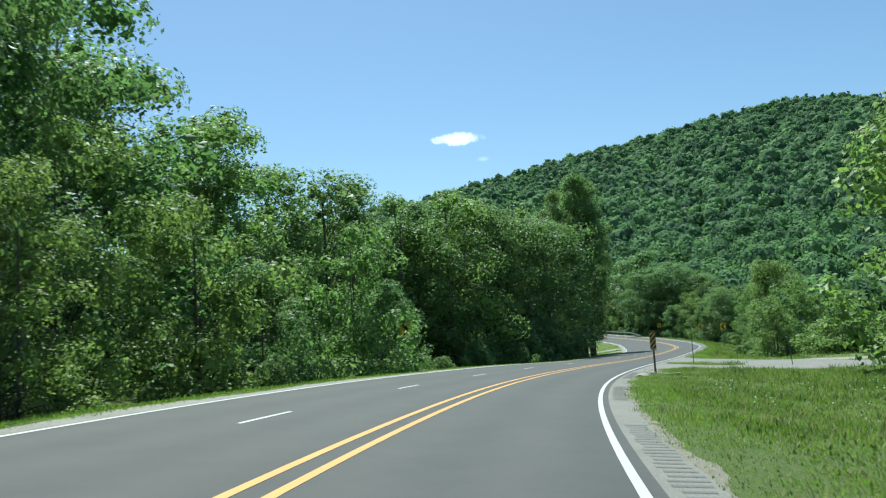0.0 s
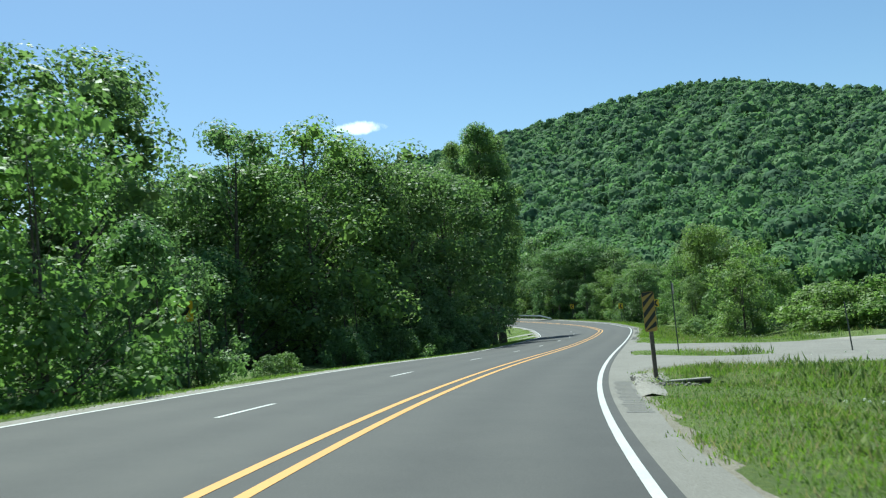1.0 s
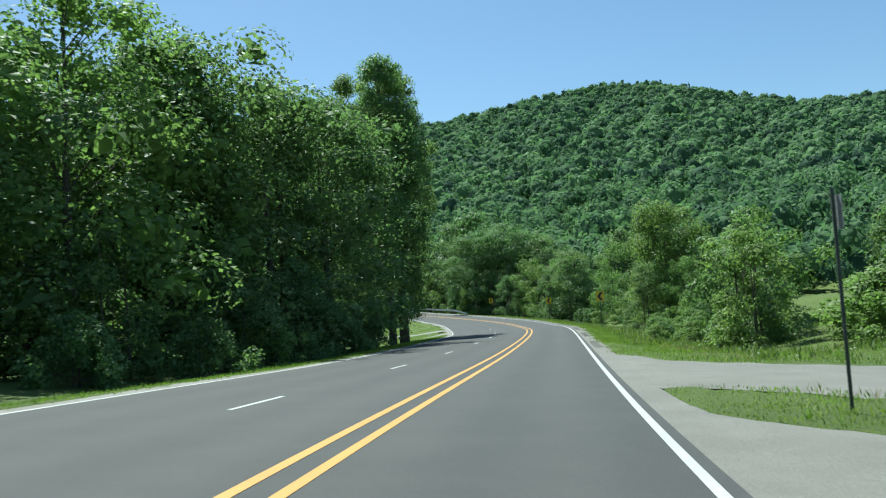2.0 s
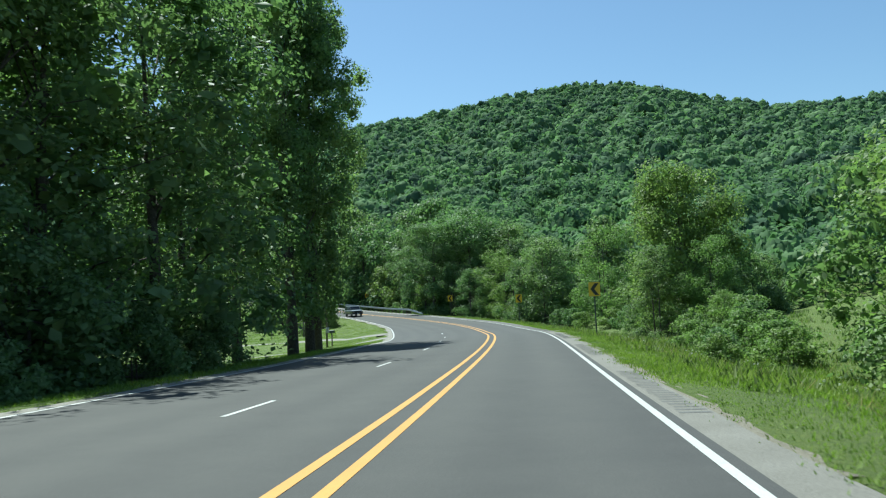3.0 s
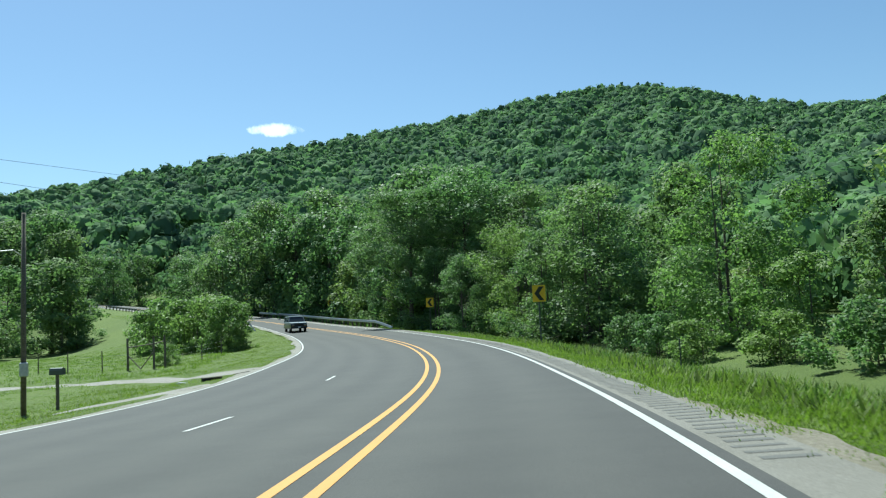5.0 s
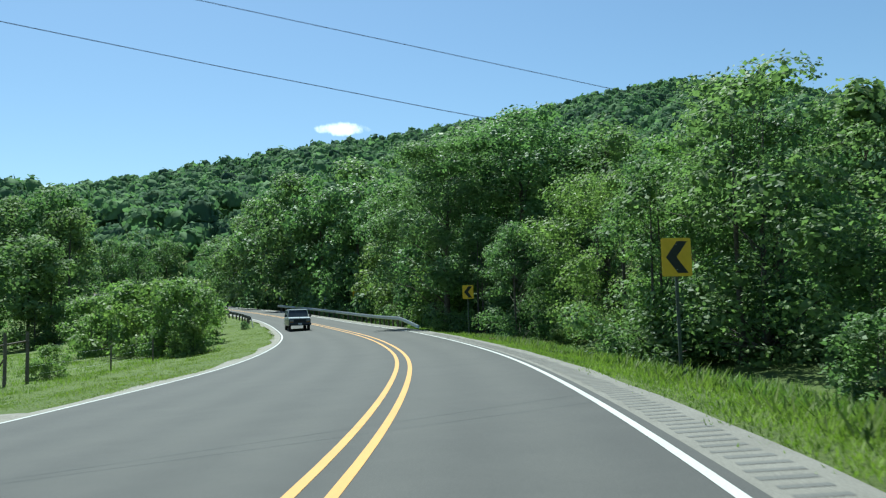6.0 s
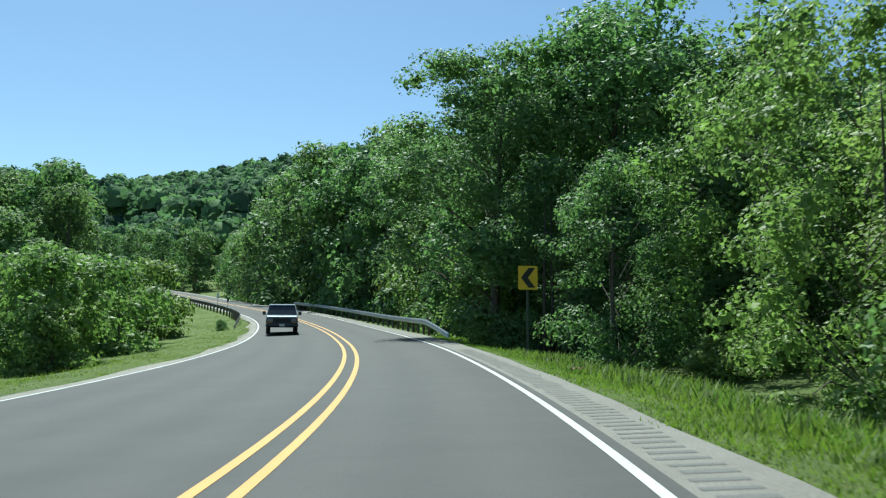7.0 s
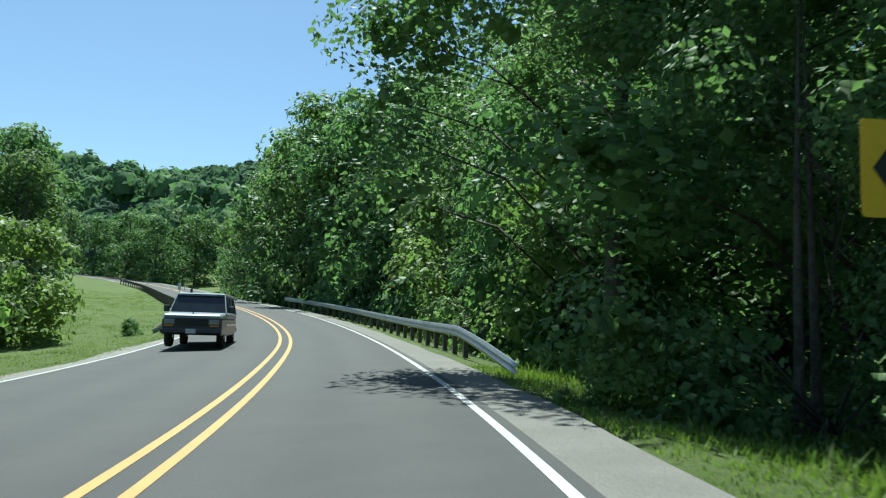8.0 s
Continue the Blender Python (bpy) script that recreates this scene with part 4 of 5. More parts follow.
guard_rail(203.5, 262.0, lambda s: 5.1, -1, POSTWOOD, "galvanised steel guard rail on wooden posts beside the curve")
guard_rail(228.0, 322.0, lambda s: -float(spline(CL, s)) - 1.35 - 0.5 * (1 - float(smooth(228, 238, s))), 1, POSTWOOD, "galvanised steel guard rail on dark posts around the grass bank")


# ---- signs ----
def sign_plate(w, h, r=0.04, thick=0.004):
    bm = bmesh.new()
    box(bm, (w, thick, h))
    edges = [e for e in bm.edges if abs(e.verts[0].co.y - e.verts[1].co.y) > thick * 0.5]
    bmesh.ops.bevel(bm, geom=edges, offset=r, segments=4, affect="EDGES", profile=0.5)
    return bm


def poly(name, outlines, y, mat, parent, label=""):
    bm = bmesh.new()
    for pts in outlines:
        vs = [bm.verts.new((x, y, z)) for x, z in pts]
        f = bm.faces.new(vs)
        got = bmesh.ops.extrude_face_region(bm, geom=[f])
        bmesh.ops.translate(bm, vec=(0, -0.002, 0), verts=[v for v in got["geom"] if isinstance(v, bmesh.types.BMVert)])
    return part(name, bm, mat, parent, label)


def chevron_sign(at, rz, centre, point, label):
    """A chevron panel, 0.76 by 0.91 m, on a steel channel post. point: -1 to the left, 1 to the right as one faces it."""
    root = thing("chevron_sign", at, rz, label, "road sign", "chevron signs")
    bm = sign_plate(0.762, 0.914)
    bmesh.ops.translate(bm, vec=(0, 0, centre), verts=bm.verts)
    plate = part("plate", bm, SIGNYELLOW, root, "yellow sign face")
    k = point
    arrow = [(0.27 * k, centre), (-0.02 * k, centre + 0.38), (-0.29 * k, centre + 0.38), (0.0 * k, centre), (-0.29 * k, centre - 0.38), (-0.02 * k, centre - 0.38)]
    poly("chevron", [[arrow[0], arrow[1], arrow[2], arrow[3]], [arrow[0], arrow[3], arrow[4], arrow[5]]], -0.0035, SIGNBLACK, plate)
    bm = bmesh.new()
    for dx, wdt, dy in ((0, 0.055, 0.012), (-0.032, 0.012, 0.03), (0.032, 0.012, 0.03)):
        box(bm, (wdt, 0.012 if dx == 0 else 0.035, centre + 0.8), (dx, 0.02 + dy, (centre + 0.8) / 2 - 0.45))
    part("post", bm, POSTSTEEL, root, "dull steel channel post")
    for z in (centre - 0.3, centre + 0.3):
        bm = bmesh.new()
        tube(bm, [(0, -0.008, z), (0, 0.03, z)], [0.013, 0.013], 6)
        part("bolt", bm, GALV, root)
    return root


for x, y, z, rz in ((39.37, 118.1, -0.5, -8), (48.34, 157.98, -0.93, 2), (49.74, 194.08, -0.49, 4), (44.11, 241.85, 1.04, 10), (31.37, 273.01, 3.35, 20)):
    base = gz(x, y)
    chevron_sign((x, y, base), rz, z - base, -1, "yellow curve chevron sign on a steel post in roadside grass")
base = gz(-2.8, 53.45)
chevron_sign((-2.8, 53.45, base), -20, 1.64 - base, 1, "yellow curve chevron sign half hidden by leaves")


# marker yellow: faded, and darkened further for the shade on its face
OLDYELLOW_SHADED = surface("faded_shaded_sign_yellow", [(0.3, (0.4, 0.25, 0.05)), (0.7, (0.52, 0.34, 0.08))], fine=8, coarse=2.5, rough=0.6, bump=0.04, coarse_mix=0.4, stain=(0.7, 0.66, 0.6))


def object_marker(at, rz):
    root = thing("object_marker", at, rz, "striped black and yellow hazard marker on a wooden post", "road sign")
    bm = sign_plate(0.31, 1.0, 0.05)
    bmesh.ops.translate(bm, vec=(0, 0, 1.98), verts=bm.verts)
    plate = part("plate", bm, OLDYELLOW_SHADED, root, "weathered faded yellow sign face, darkened for shade")
    outs = []
    w, h = 0.145, 0.49
    for k in range(-3, 5):
        z0 = 1.98 + k * 0.27
        quad = [(-w, z0 - w * 1.15), (w, z0 + w * 1.15), (w, z0 + w * 1.15 + 0.135), (-w, z0 - w * 1.15 + 0.135)]
        quad = [(x, min(max(z, 1.98 - h), 1.98 + h)) for x, z in quad]
        if abs(quad[0][1] - quad[3][1]) + abs(quad[1][1] - quad[2][1]) > 0.02:
            pts = []
            for q in quad:
                if not pts or (abs(pts[-1][0] - q[0]) + abs(pts[-1][1] - q[1])) > 0.004:
                    pts.append(q)
            if len(pts) > 2:
                outs.append(pts)
    poly("stripe", outs, -0.0035, SIGNBLACK, plate)
    bm = bmesh.new()
    box(bm, (0.1, 0.1, 2.7), (0, 0.055, 0.95), bevel=0.01)
    part("post", bm, POSTWOOD, root, "weathered grey wooden post")
    return root


object_marker((10.62, 43.0, -1.75), -12)


def small_post(name, at, rz, height, label, panel=None, lean=0.0):
    root = new(name)
    root.matrix_basis = pose(*at, 0, lean, rz)
    tagged(root, label, "roadside post")
    bm = bmesh.new()
    box(bm, (0.045, 0.022, height + 0.4), (0, 0, height / 2 - 0.2), bevel=0.005)
    box(bm, (0.016, 0.036, height + 0.4), (0, 0.015, height / 2 - 0.2))
    part("post", bm, POSTSTEEL, root)
    if panel:
        w, h, mat, dz = panel
        bm = sign_plate(w, h, 0.02)
        bmesh.ops.translate(bm, vec=(0, -0.035, height - h / 2 + dz), verts=bm.verts)
        part("panel", bm, mat, root)
    return root


PALE = surface("pale_reflector", [(0.3, (0.55, 0.57, 0.58)), (0.7, (0.72, 0.73, 0.74))], fine=9, coarse=3, rough=0.5, bump=0.04)
RUST = surface("rusty_red_back", [(0.3, (0.12, 0.05, 0.035)), (0.7, (0.24, 0.1, 0.06))], fine=15, coarse=4, rough=0.75, bump=0.3)
small_post("sign_post", (16.36, 55.6, gz(16.36, 55.6)), 78, 3.0, "thin steel sign post seen beside its narrow sign", (0.3, 0.46, SIGNBACK, -0.1))
small_post("sign_post", (21.2, 51.3, gz(21.2, 51.3)), 30, 2.0, "thin dark post leaning in tall weeds", None, -5)
small_post("delineator_post", (40.35, 251.5, gz(40.35, 251.5)), 0, 2.6, "pale roadside marker panel behind the guard rail", (0.28, 0.85, PALE, 0))
small_post("delineator_post", (33.6, 268.2, gz(33.6, 268.2)), 0, 2.4, "pale roadside marker panel beside the curve", (0.24, 0.6, PALE, 0))
small_post("delineator_post", (25.9, 255.6, gz(25.9, 255.6)), 0, 1.9, "pale roadside marker panel behind the guard rail", (0.24, 0.6, PALE, 0))
small_post("delineator_post", (27.2, 254.5, gz(27.2, 254.5)), 0, 1.7, "dark roadside marker beside the guard rail", (0.2, 0.5, SIGNBLACK, 0))
small_post("sign_post", (10.66, 312.2, gz(10.66, 312.2)), 0, 3.2, "thin post at the grassy clearing beyond the curve", (0.3, 0.3, RUST, 0))
small_post("delineator_post", (46.5, 139.5, gz(46.5, 139.5)), 0, 1.1, "short thin marker post in the verge", None)


# ---- lawn and meadow ----
def utility_pole(at, height):
    root = thing("utility_pole", at, 20, "weathered wooden utility pole with a lamp arm on the lawn", "utility pole")
    bm = bmesh.new()
    tube(bm, [(0, 0, -0.5), (0.02, 0, height * 0.5), (0.05, 0.03, height)], [0.1, 0.09, 0.07], 10)
    part("pole", bm, POSTWOOD, root, flat=False)
    bm = bmesh.new()
    box(bm, (0.28, 0.2, 0.5), (0, -0.2, 1.6), bevel=0.03)
    part("meter_box", bm, SIGNBACK, root, "grey metal meter box")
    bm = bmesh.new()
    tube(bm, [(0.03, 0, height - 1.6), (-0.3, 0.05, height - 1.35), (-0.8, 0.1, height - 1.4)], [0.025] * 3, 6)
    arm = part("arm", bm, GALV, root)
    bm = bmesh.new()
    tube(bm, [(-0.8, 0.1, height - 1.38), (-0.85, 0.1, height - 1.48), (-0.9, 0.1, height - 1.62)], [0.07, 0.14, 0.1], 9)
    part("lamp_head", bm, PALE, arm)
    return root


POLE_AT = (25.1, 147.0, gz(25.1, 147.0))
utility_pole(POLE_AT, 7.2)
CABLE = surface("black_cable", [(0.3, (0.015, 0.015, 0.016)), (0.7, (0.03, 0.03, 0.032))], fine=20, coarse=3, rough=0.6, bump=0)


def wire(a, b, sag, label):
    bm = bmesh.new()
    pts = [Vector(a).lerp(Vector(b), q) - Vector((0, 0, sag * 4 * q * (1 - q))) for q in np.linspace(0, 1, 22)]
    tube(bm, pts, [0.007] * 22, 5)
    return tagged(part("power_line", bm, CABLE), label, "cable", "overhead cables")


wire((-20, 141.1, 10.1), (62, 160.13, 0.95), 0.0, "thin black overhead cable crossing the road")
wire((-20, 134.02, 12.51), (62, 162.89, 1.05), 2.38, "thin black overhead cable crossing the road")


def stump(at):
    root = thing("tree_stump", at, 10, "tall dark weathered tree stump on the lawn", "tree stump")
    bm = bmesh.new()
    n = 12
    rings = []
    for z, r in ((-0.2, 0.5), (0.15, 0.42), (0.7, 0.36), (1.25, 0.37), (1.3, 0.3)):
        rings.append([bm.verts.new((r * (1 + 0.1 * math.sin(3 * 6.283 * j / n + z)) * math.cos(6.283 * j / n), r * (1 + 0.08 * math.sin(5 * j)) * math.sin(6.283 * j / n), z)) for j in range(n)])
    for a, b in zip(rings, rings[1:]):
        for j in range(n):
            bm.faces.new((a[j], a[(j + 1) % n], b[(j + 1) % n], b[j]))
    bm.faces.new(rings[-1])
    part("trunk", bm, STUMPWOOD, root, flat=False)
    return root


STUMPWOOD = surface("dark_stump_wood", [(0.3, (0.012, 0.011, 0.01)), (0.7, (0.04, 0.036, 0.032))], fine=14, coarse=2.5, rough=0.95, bump=0.9, depth=0.04)
stump((23.5, 145.2, gz(23.5, 145.2)))


def mailbox(at):
    root = thing("mailbox", at, 60, "small dark mailbox on a wooden post by the lane", "mailbox")
    bm = bmesh.new()
    box(bm, (0.1, 0.1, 1.5), (0, 0, 0.55), bevel=0.01)
    part("post", bm, POSTWOOD, root)
    bm = bmesh.new()
    prof = [(-0.12, 0), (0.12, 0), (0.12, 0.16), (0.085, 0.24), (0, 0.27), (-0.085, 0.24), (-0.12, 0.16)]
    ends = [[bm.verts.new((x, y, 1.3 + z)) for x, z in prof] for y in (-0.28, 0.28)]
    for j in range(7):
        bm.faces.new((ends[0][j], ends[0][(j + 1) % 7], ends[1][(j + 1) % 7], ends[1][j]))
    bm.faces.new(ends[0][::-1]), bm.faces.new(ends[1])
    part("box", bm, POSTSTEEL, root, "dark metal box")
    return root


mailbox((25.8, 148.9, gz(25.8, 148.9)))


def fence_post(x, y, h):
    root = thing("fence_post", (x, y, gz(x, y)), 0, "slim dark fence post in meadow grass", "fence post", "meadow fence posts")
    bm = bmesh.new()
    tube(bm, [(0, 0, -0.4), (0.01, 0, h * 0.5), (0.0, 0.02, h)], [0.05, 0.045, 0.04], 7)
    part("stake", bm, POSTWOOD, root)


for x, y, h in ((15.2, 190.0, 1.7), (18.3, 186.2, 1.75), (21.5, 182.6, 1.7), (28.6, 186.5, 1.4), (30.0, 190.5, 1.4)):
    fence_post(x, y, h)


def field_gate():
    a, b, c = Vector((23.5, 181.6, 0)), Vector((25.6, 179.8, 0)), Vector((26.3, 180.6, 0))
    for p in (a, b, c):
        p.z = gz(p.x, p.y)
    root = thing("fence_gate", tuple(a), 0, "tall dark timber fence brace with crossbar and wires", "fence gate")
    for p in (a, b, c):
        bm = bmesh.new()
        q = p - a
        tube(bm, [q + Vector((0, 0, -0.4)), q + Vector((0.02, 0, 1.2)), q + Vector((0, 0, 2.45))], [0.09, 0.085, 0.075], 8)
        part("post", bm, POSTWOOD, root)
    for p, q, z0, z1 in ((a, b, 1.75, 1.9), (b, c, 1.9, 2.0), (a, b, 1.2, 0.1), (b, a, 1.3, 0.1)):
        bm = bmesh.new()
        tube(bm, [p - a + Vector((0, 0, z0)), q - a + Vector((0, 0, z1)) + (Vector() if z1 > 1 else (p - q) * 0.5)], [0.045, 0.04], 6)
        part("brace", bm, POSTWOOD, root)
    for z in (0.4, 0.8, 1.2):
        for p, q in ((a, Vector((15.2, 190.0, gz(15.2, 190))) ), (c, Vector((30.0, 190.5, gz(30, 190.5))))):
            bm = bmesh.new()
            tube(bm, [p - a + Vector((0, 0, z)), (p + q) / 2 - a + Vector((0, 0, z - 0.04)), q - a + Vector((0, 0, z))], [0.006] * 3, 4)
            part("wire", bm, GALV, root)


field_gate()


plant(BUSH[1], 32.0, 226.0, 0.9, 4.2, label="low dark clump of weeds on the grass bank", group="shrubs by the meadow")


# ---- the old station wagon in the oncoming lane ----
PAINT_DARK = surface("dark_blue_car_paint", [(0.3, (0.012, 0.018, 0.026)), (0.7, (0.022, 0.03, 0.042))], fine=6, coarse=1.2, rough=0.28, bump=0.02, coarse_mix=0.3)
PAINT_PALE = surface("silver_blue_car_paint", [(0.3, (0.22, 0.26, 0.3)), (0.7, (0.32, 0.36, 0.4))], fine=6, coarse=1.2, rough=0.3, bump=0.02, coarse_mix=0.3)
RUBBER = surface("black_rubber", [(0.3, (0.012, 0.012, 0.012)), (0.7, (0.03, 0.03, 0.03))], fine=30, coarse=4, rough=0.85, bump=0.2)
CHROME = surface("dull_chrome", [(0.3, (0.5, 0.5, 0.5)), (0.7, (0.68, 0.68, 0.68))], fine=8, coarse=3, rough=0.22, bump=0.02, metal=1.0)
GLASS = surface("dark_car_glass", [(0.3, (0.015, 0.02, 0.024)), (0.7, (0.025, 0.032, 0.038))], fine=4, coarse=1, rough=0.06, bump=0)
LENS = surface("headlight_lens", [(0.3, (0.2, 0.21, 0.22)), (0.7, (0.3, 0.31, 0.32))], fine=30, coarse=5, rough=0.2, bump=0.1)
AMBER = surface("amber_lens", [(0.3, (0.5, 0.2, 0.02)), (0.7, (0.62, 0.27, 0.03))], fine=20, coarse=5, rough=0.2, bump=0.1)


def loft(bm, sections):
    rings = [[bm.verts.new(p) for p in s] for s in sections]
    n = len(rings[0])
    for a, b in zip(rings, rings[1:]):
        for j in range(n):
            bm.faces.new((a[j], a[(j + 1) % n], b[(j + 1) % n], b[j]))
    bm.faces.new(rings[0][::-1]), bm.faces.new(rings[-1])
    bmesh.ops.recalc_face_normals(bm, faces=bm.faces)
    return bm


def body_ring(y, half, z0, z1, r):
    """A rounded cross-section at y, counted round."""
    return [(-half + r * 0.5, y, z0), (half - r * 0.5, y, z0), (half, y, z0 + r), (half, y, z1 - r), (half - r, y, z1), (-half + r, y, z1), (-half, y, z1 - r), (-half, y, z0 + r)]


def wagon(at, rz):
    """Front towards -y; 5.5 m long, 2.0 m wide, 1.9 m high."""
    root = thing("car", at, rz, "old boxy two-tone blue and silver wagon in the oncoming lane", "car")
    bm = bmesh.new()
    loft(bm, [body_ring(y, h, a, b, 0.06) for y, h, a, b in ((-2.72, 0.93, 0.5, 0.98), (-2.6, 0.97, 0.42, 1.0), (-1.3, 1.0, 0.4, 1.02), (1.9, 1.0, 0.42, 1.02), (2.65, 0.97, 0.46, 1.0), (2.75, 0.93, 0.52, 0.98))])
    part("body", bm, PAINT_DARK, root, "dark blue lower body")
    bm = bmesh.new()
    loft(bm, [body_ring(y, h, 0.985, b, 0.05) for y, h, b in ((-2.68, 0.92, 1.07), (-2.55, 0.95, 1.12), (-1.28, 0.97, 1.19), (-1.2, 0.97, 1.19))])
    part("hood", bm, PAINT_PALE, root, "silver hood with a centre ornament")
    bm = bmesh.new()
    loft(bm, [body_ring(y, h, 0.99, b, 0.05) for y, h, b in ((-1.25, 0.985, 1.2), (0.5, 0.99, 1.22), (2.62, 0.97, 1.2), (2.72, 0.94, 1.17))])
    part("shoulder", bm, PAINT_PALE, root, "silver body side band")
    bm = bmesh.new()
    lo, hi = 1.19, 1.84
    v = [(-0.93, -1.22, lo), (0.93, -1.22, lo), (0.95, 2.68, lo), (-0.95, 2.68, lo), (-0.8, -0.62, hi), (0.8, -0.62, hi), (0.82, 2.45, hi), (-0.82, 2.45, hi)]
    vs = [bm.verts.new(p) for p in v]
    for f in ((0, 1, 5, 4), (1, 2, 6, 5), (2, 3, 7, 6), (3, 0, 4, 7), (4, 5, 6, 7), (3, 2, 1, 0)):
        bm.faces.new([vs[i] for i in f])
    part("cabin_glass", bm, GLASS, root, "dark window glass")
    bm = bmesh.new()
    loft(bm, [body_ring(y, h, 1.8, z, 0.04) for y, h, z in ((-0.72, 0.8, 1.86), (-0.5, 0.84, 1.9), (2.3, 0.85, 1.9), (2.55, 0.82, 1.86))])
    part("roof", bm, PAINT_PALE, root, "silver roof")
    for sx in (-1, 1):
        for y0, y1, w in ((-1.24, -0.62, 0.07), (0.12, 0.2, 0.1), (1.12, 1.18, 0.1), (2.66, 2.45, 0.14)):
            bm = bmesh.new()
            a, b = Vector((0.945 * sx, y0, 1.19)), Vector((0.815 * sx, y1, 1.83))
            vs = [bm.verts.new(p) for p in (a + Vector((0, -w / 2, 0)), a + Vector((0, w / 2, 0)), b + Vector((0, w / 2, 0)), b + Vector((0, -w / 2, 0)))]
            f = bm.faces.new(vs)
            got = bmesh.ops.extrude_face_region(bm, geom=[f])
            bmesh.ops.translate(bm, vec=(0.03 * sx, 0, 0.0), verts=[q for q in got["geom"] if isinstance(q, bmesh.types.BMVert)])
            bmesh.ops.recalc_face_normals(bm, faces=bm.faces)
            part("pillar", bm, PAINT_PALE, root)
        bm = bmesh.new()
        box(bm, (0.2, 0.1, 0.24), (1.12 * sx, -0.95, 1.32), bevel=0.03)
        box(bm, (0.12, 0.03, 0.03), (1.0 * sx, -0.93, 1.24))
        part("mirror", bm, PAINT_DARK, root)
        bm = bmesh.new()
        box(bm, (0.34, 0.05, 0.17), (0.72 * sx, -2.72, 0.86), bevel=0.015)
        part("headlight", bm, LENS, root)
        bm = bmesh.new()
        box(bm, (0.3, 0.04, 0.06), (0.74 * sx, -2.72, 0.73), bevel=0.01)
        part("turn_signal", bm, AMBER, root)
        bm = bmesh.new()
        for y in (-0.35, 0.75):
            box(bm, (0.02, 0.16, 0.03), (1.0 * sx, y + 0.4, 1.1), bevel=0.005)
        part("door_handle", bm, CHROME, root)
        bm = bmesh.new()
        box(bm, (0.012, 3.6, 0.05), (1.005 * sx, 0.4, 0.78), bevel=0.004)
        part("side_moulding", bm, CHROME, root)
    # grille bars in black: shade on the car's front is put into their colour
    bm = bmesh.new()
    for k in range(6):
        box(bm, (1.06, 0.03, 0.022), (0, -2.725, 0.74 + k * 0.045))
    for x in (-0.35, 0, 0.35):
        box(bm, (0.02, 0.035, 0.26), (x, -2.725, 0.85))
    part("grille", bm, RUBBER, root, "grille bars coloured dark for shade")
    # front bumper takes the dark body paint to carry the same shade
    bm = bmesh.new()
    box(bm, (1.98, 0.16, 0.17), (0, -2.82, 0.55), bevel=0.035)
    part("bumper", bm, PAINT_DARK, root, "front bumper coloured dark for shade")
    bm = bmesh.new()
    box(bm, (0.32, 0.012, 0.15), (0, -2.906, 0.55), bevel=0.004)
    part("number_plate", bm, PALE, root, "plain pale plate")
    bm = bmesh.new()
    box(bm, (1.98, 0.16, 0.17), (0, 2.82, 0.58), bevel=0.035)
    part("bumper", bm, CHROME, root)
    bm = bmesh.new()
    tube(bm, [(0, -2.5, 1.11), (0, -2.5, 1.19)], [0.03, 0.02], 8)
    part("hood_ornament", bm, CHROME, root)
    first = None
    for x in (-0.86, 0.86):
        for y in (-1.72, 1.65):
            bm = bmesh.new()
            prof = [(0.22, -0.11), (0.35, -0.115), (0.375, -0.08), (0.375, 0.08), (0.35, 0.115), (0.22, 0.11)]
            n = 22
            rings = [[bm.verts.new((w, r * math.cos(6.2832 * j / n), r * math.sin(6.2832 * j / n))) for j in range(n)] for r, w in prof]
            for a, b in zip(rings, rings[1:]):
                for j in range(n):
                    bm.faces.new((a[j], a[(j + 1) % n], b[(j + 1) % n], b[j]))
            bmesh.ops.recalc_face_normals(bm, faces=bm.faces)
            wheel = new("wheel")
            wheel.parent = root
            wheel.matrix_basis = pose(x, y, 0.37)
            part("tyre", bm, RUBBER, wheel, flat=False)
            bm = bmesh.new()
            tube(bm, [(-0.08, 0, 0), (0.07, 0, 0)], [0.225, 0.225], 18)
            tube(bm, [(-0.115, 0, 0), (0.115, 0, 0)], [0.07, 0.07], 10)
            part("rim", bm, CHROME, wheel)
    return root


p_car = on_road(217.6, -3.2)
ahead = on_road(214.6, -3.25) - on_road(220.6, -3.15)
wagon(tuple(p_car), math.degrees(math.atan2(ahead[1], ahead[0])) + 90)


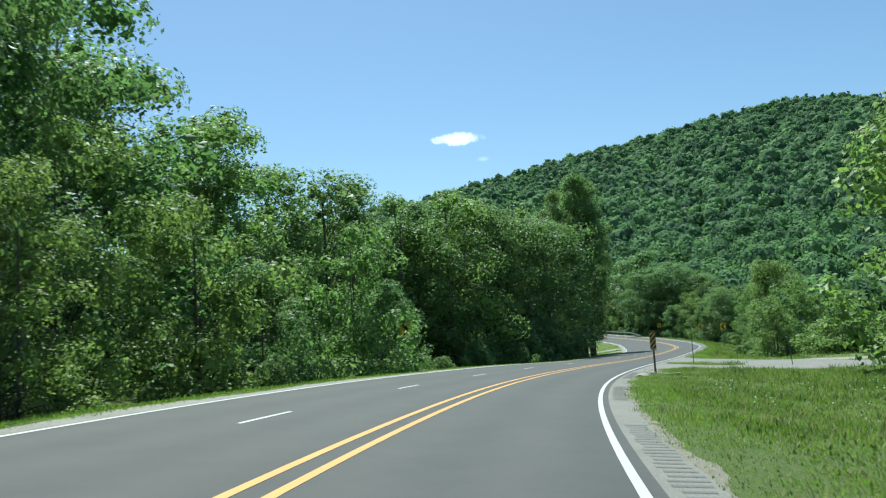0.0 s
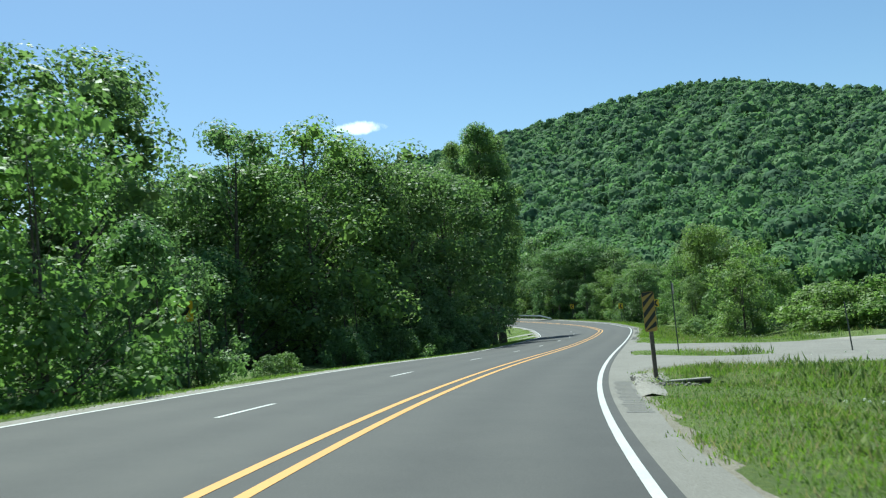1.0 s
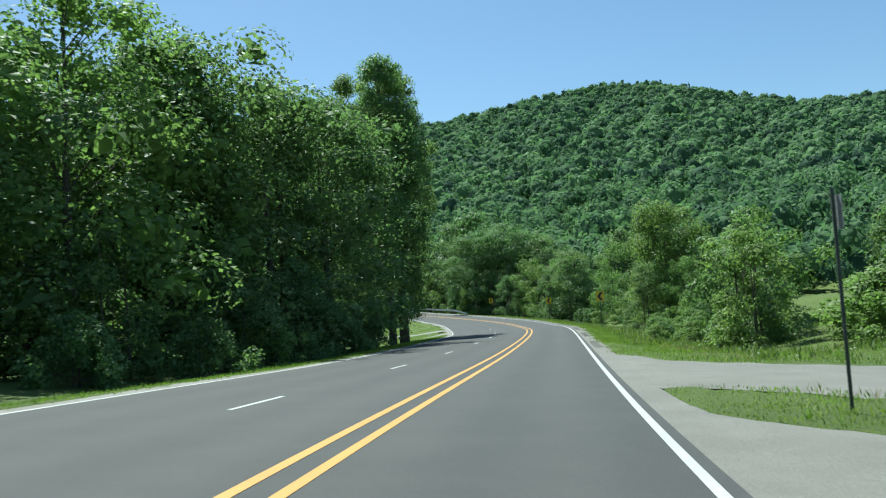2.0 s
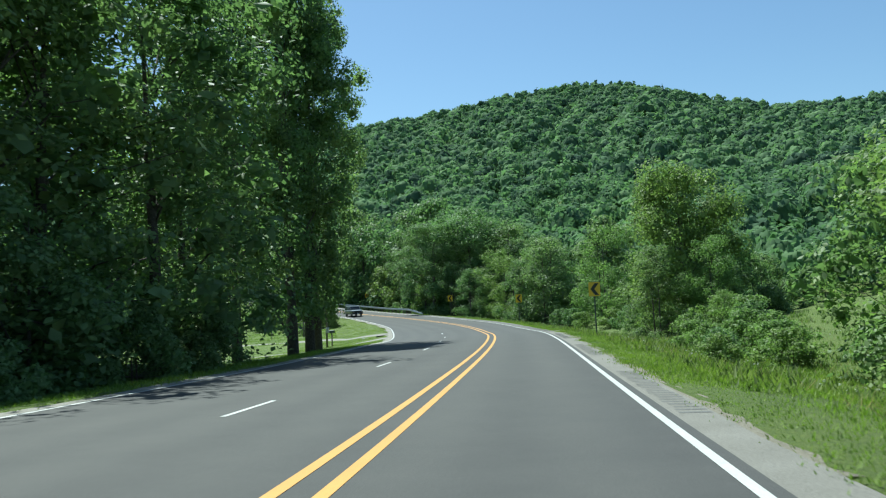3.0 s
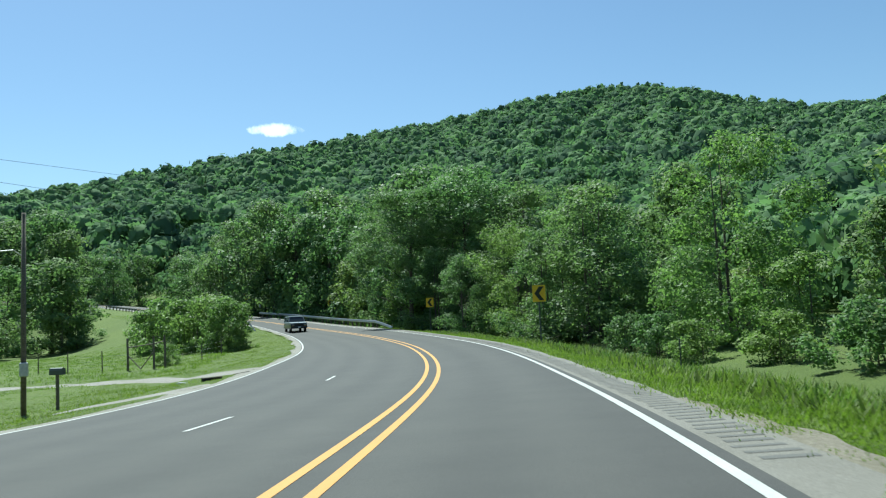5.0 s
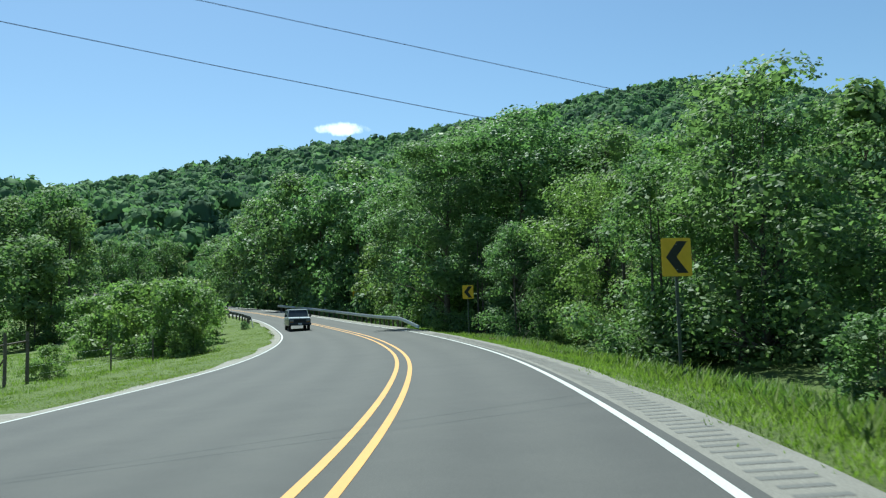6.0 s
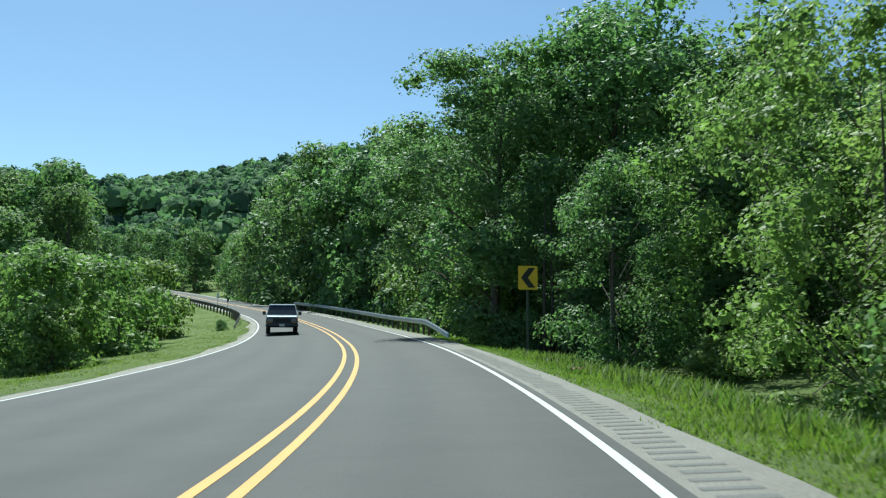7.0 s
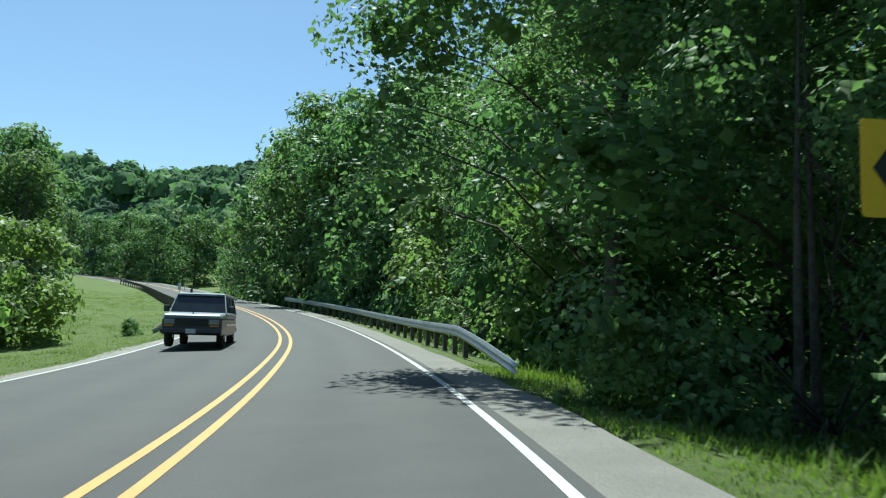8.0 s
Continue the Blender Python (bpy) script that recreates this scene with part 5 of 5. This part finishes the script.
# ---- grass and weeds of the verges ----
def grass(name, seed, count, where, tall, wide, blades, mat, label):
    rng = np.random.default_rng(seed)
    x, y, grow = where(rng, count)
    s, lat = nearest(x, y)
    edge = np.interp(s, [0, 90, 130, 160], [3.95, 4.0, 4.15, 4.3])
    ok = (lat > edge + 0.16 + 0.1 * np.sin(s * 1.3) + 0.08 * np.sin(s * 4.1)) | (lat < -spline(CL, s) - 0.7) & off_lanes(x, y)
    x, y, grow = x[ok], y[ok], grow[ok]
    n = len(x)
    z = ground_z(x, y)
    a = rng.uniform(0, 6.283, (n, blades))
    h = tall * grow[:, None] * rng.uniform(0.5, 1.25, (n, blades))
    lean = h * rng.uniform(0.25, 1.0, (n, blades))
    spread = 0.17
    bx = x[:, None] + rng.normal(size=(n, blades)) * spread
    by = y[:, None] + rng.normal(size=(n, blades)) * spread
    base = np.stack([bx, by, np.repeat(z[:, None], blades, 1) - 0.02], -1)
    side = np.stack([-np.sin(a), np.cos(a), 0 * a], -1) * wide * rng.uniform(0.5, 1.1, (n, blades))[..., None]
    out = np.stack([np.cos(a), np.sin(a), 0 * a], -1)
    mid = base + out * (lean * 0.35)[..., None] + np.stack([0 * a, 0 * a, h * 0.62], -1)
    tip = base + out * lean[..., None] + np.stack([0 * a, 0 * a, h], -1)
    mid = mid - np.stack([0 * a, 0 * a, h * 0.22], -1)
    v = np.stack([base, mid + side, tip, mid - side], 2).reshape(-1, 3)
    k = np.arange(n * blades) * 4
    f = np.concatenate([np.stack([k, k + 1, k + 2], -1), np.stack([k, k + 2, k + 3], -1)])
    return tagged(new(name, mesh_of(name, v, f, mat)), label, "grass", kind="stuff")


def verge(s0, s1, a, b, power=1.6, left=False):
    def pick(rng, count):
        s = rng.uniform(s0, s1, count)
        d = a + (b - a) * rng.uniform(0, 1, count) ** power
        lat = -spline(CL, s) - 0.7 - d if left else 4.0 + d
        p = on_road(s, lat)
        patch = 0.75 + 0.35 * np.sin(p[:, 0] * 0.6 + 2 * np.sin(p[:, 1] * 0.35)) * np.sin(p[:, 1] * 0.45)
        dirt = inside(APRON, p[:, 0], p[:, 1]) & ~inside(ISLAND, p[:, 0], p[:, 1]) | (p[:, 0] > 22) & (((p[:, 1] > 58.4 - 0.45 * (p[:, 0] - 27)) & (p[:, 1] < 64.2 - 0.5 * (p[:, 0] - 27))) | (abs(p[:, 1] - 46.2 + 0.34 * (p[:, 0] - 22)) < 2.7))
        grow = (0.5 + 0.5 * smooth(0, 2.4, d)) * patch
        return p[~dirt, 0], p[~dirt, 1], grow[~dirt]

    return pick


grass("grass", 21, 13000, verge(2, 130, 0, 10), 0.15, 0.012, 9, GRASSMAT, "tall rough green grass on the verge")
grass("grass", 22, 13000, verge(116, 206, 0, 6.5), 0.19, 0.012, 9, GRASSMAT, "rough green grass on the verge")
grass("grass", 23, 5500, verge(4, 125, 0, 5, left=True), 0.18, 0.013, 8, GRASSMAT, "rough grass strip below the trees")
grass("grass", 24, 8000, verge(125, 300, 0, 9, left=True), 0.13, 0.012, 9, GRASSMAT, "lush green meadow grass")
grass("grass", 28, 6500, verge(164, 245, 6, 42, 1.1, left=True), 0.26, 0.018, 7, GRASSMAT, "tall green meadow grass behind the fence")
WEED = leaf_material("broad_weeds", (0.06, 0.11, 0.022), (0.19, 0.26, 0.055), gloss=0.6)
grass("weeds", 25, 1800, verge(2, 125, 4.0, 16), 0.36, 0.028, 10, WEED, "tall broad-leaved weeds among the grass")
grass("weeds", 26, 1300, verge(120, 232, 2.6, 7), 0.36, 0.03, 9, WEED, "tall broad-leaved weeds below the trees")
SEED = leaf_material("dry_grass_heads", (0.22, 0.19, 0.09), (0.4, 0.34, 0.18), gloss=0.7)
grass("dry_grass", 27, 1700, verge(2, 125, 2.5, 14), 0.34, 0.008, 4, SEED, "pale seeding grass stalks among green grass")
grass("grass", 31, 9500, verge(1, 50, 0.3, 15, 1.2), 0.17, 0.009, 9, GRASSMAT, "tall uncut green grass on the wide verge")
grass("weeds", 32, 2600, verge(1, 48, 1.5, 15, 1.1), 0.2, 0.03, 10, WEED, "leafy weeds scattered through the verge")
grass("dry_grass", 33, 2500, verge(1, 50, 0.2, 14, 1.3), 0.26, 0.008, 5, SEED, "pale straw-coloured stalks among the verge grass")
grass("lawn_grass", 34, 10500, verge(96, 172, 0, 30, 1.25, left=True), 0.085, 0.014, 8, GRASSMAT, "short mown bright green lawn grass")
grass("grass", 35, 8000, verge(84, 128, 0.1, 7, 1.2), 0.2, 0.011, 9, GRASSMAT, "lush green grass on the verge")
grass("weeds", 36, 900, verge(84, 200, 1.4, 6, 1.1), 0.42, 0.034, 11, WEED, "leafy green weeds along the verge")
PETAL = leaf_material("white_petals", (0.5, 0.5, 0.44), (0.72, 0.72, 0.66), gloss=0.7, through=0.3)


def flowers(seed, count):
    """Clusters of tiny white heads standing above the verge grass."""
    rng = np.random.default_rng(seed)
    x, y, _ = verge(6, 122, 3.0, 13, 1.0)(rng, count)
    x, y = np.repeat(x, 3) + rng.normal(size=3 * len(x)) * 0.25, np.repeat(y, 3) + rng.normal(size=3 * len(y)) * 0.25
    heads = np.stack([x, y, ground_z(x, y) + rng.uniform(0.14, 0.3, len(x))], -1)
    v, f = leaves(rng, heads, np.full(len(heads), 0.03), 9 * len(heads), 0.035)
    tagged(new("flowers", mesh_of("flowers", v, f, PETAL)), "small white wild flowers among the grass", "flowers", kind="stuff")


flowers(37, 130)


def litter(x, y):
    """A flattened torn scrap with a curled edge."""
    bm = bmesh.new()
    rng = np.random.default_rng(6)
    rows = []
    for i in range(6):
        rows.append([bm.verts.new((0.07 * i - 0.18, 0.05 * j - 0.1 + rng.uniform(-0.012, 0.012), 0.04 + 0.05 * math.sin(i * 1.3 + j * 0.8) ** 2 + rng.uniform(0, 0.02))) for j in range(5)])
    for i in range(5):
        for j in range(4):
            bm.faces.new((rows[i][j], rows[i + 1][j], rows[i + 1][j + 1], rows[i][j + 1]))
    ob = part("litter", bm, RUST)
    ob.matrix_basis = pose(x, y, gz(x, y) + 0.06, 0, 0, 20)
    ob.modifiers.new("thickness", "SOLIDIFY").thickness = 0.012
    return tagged(ob, "crumpled brown scrap of litter lying in the grass", "litter")


litter(49.1, 183.5)
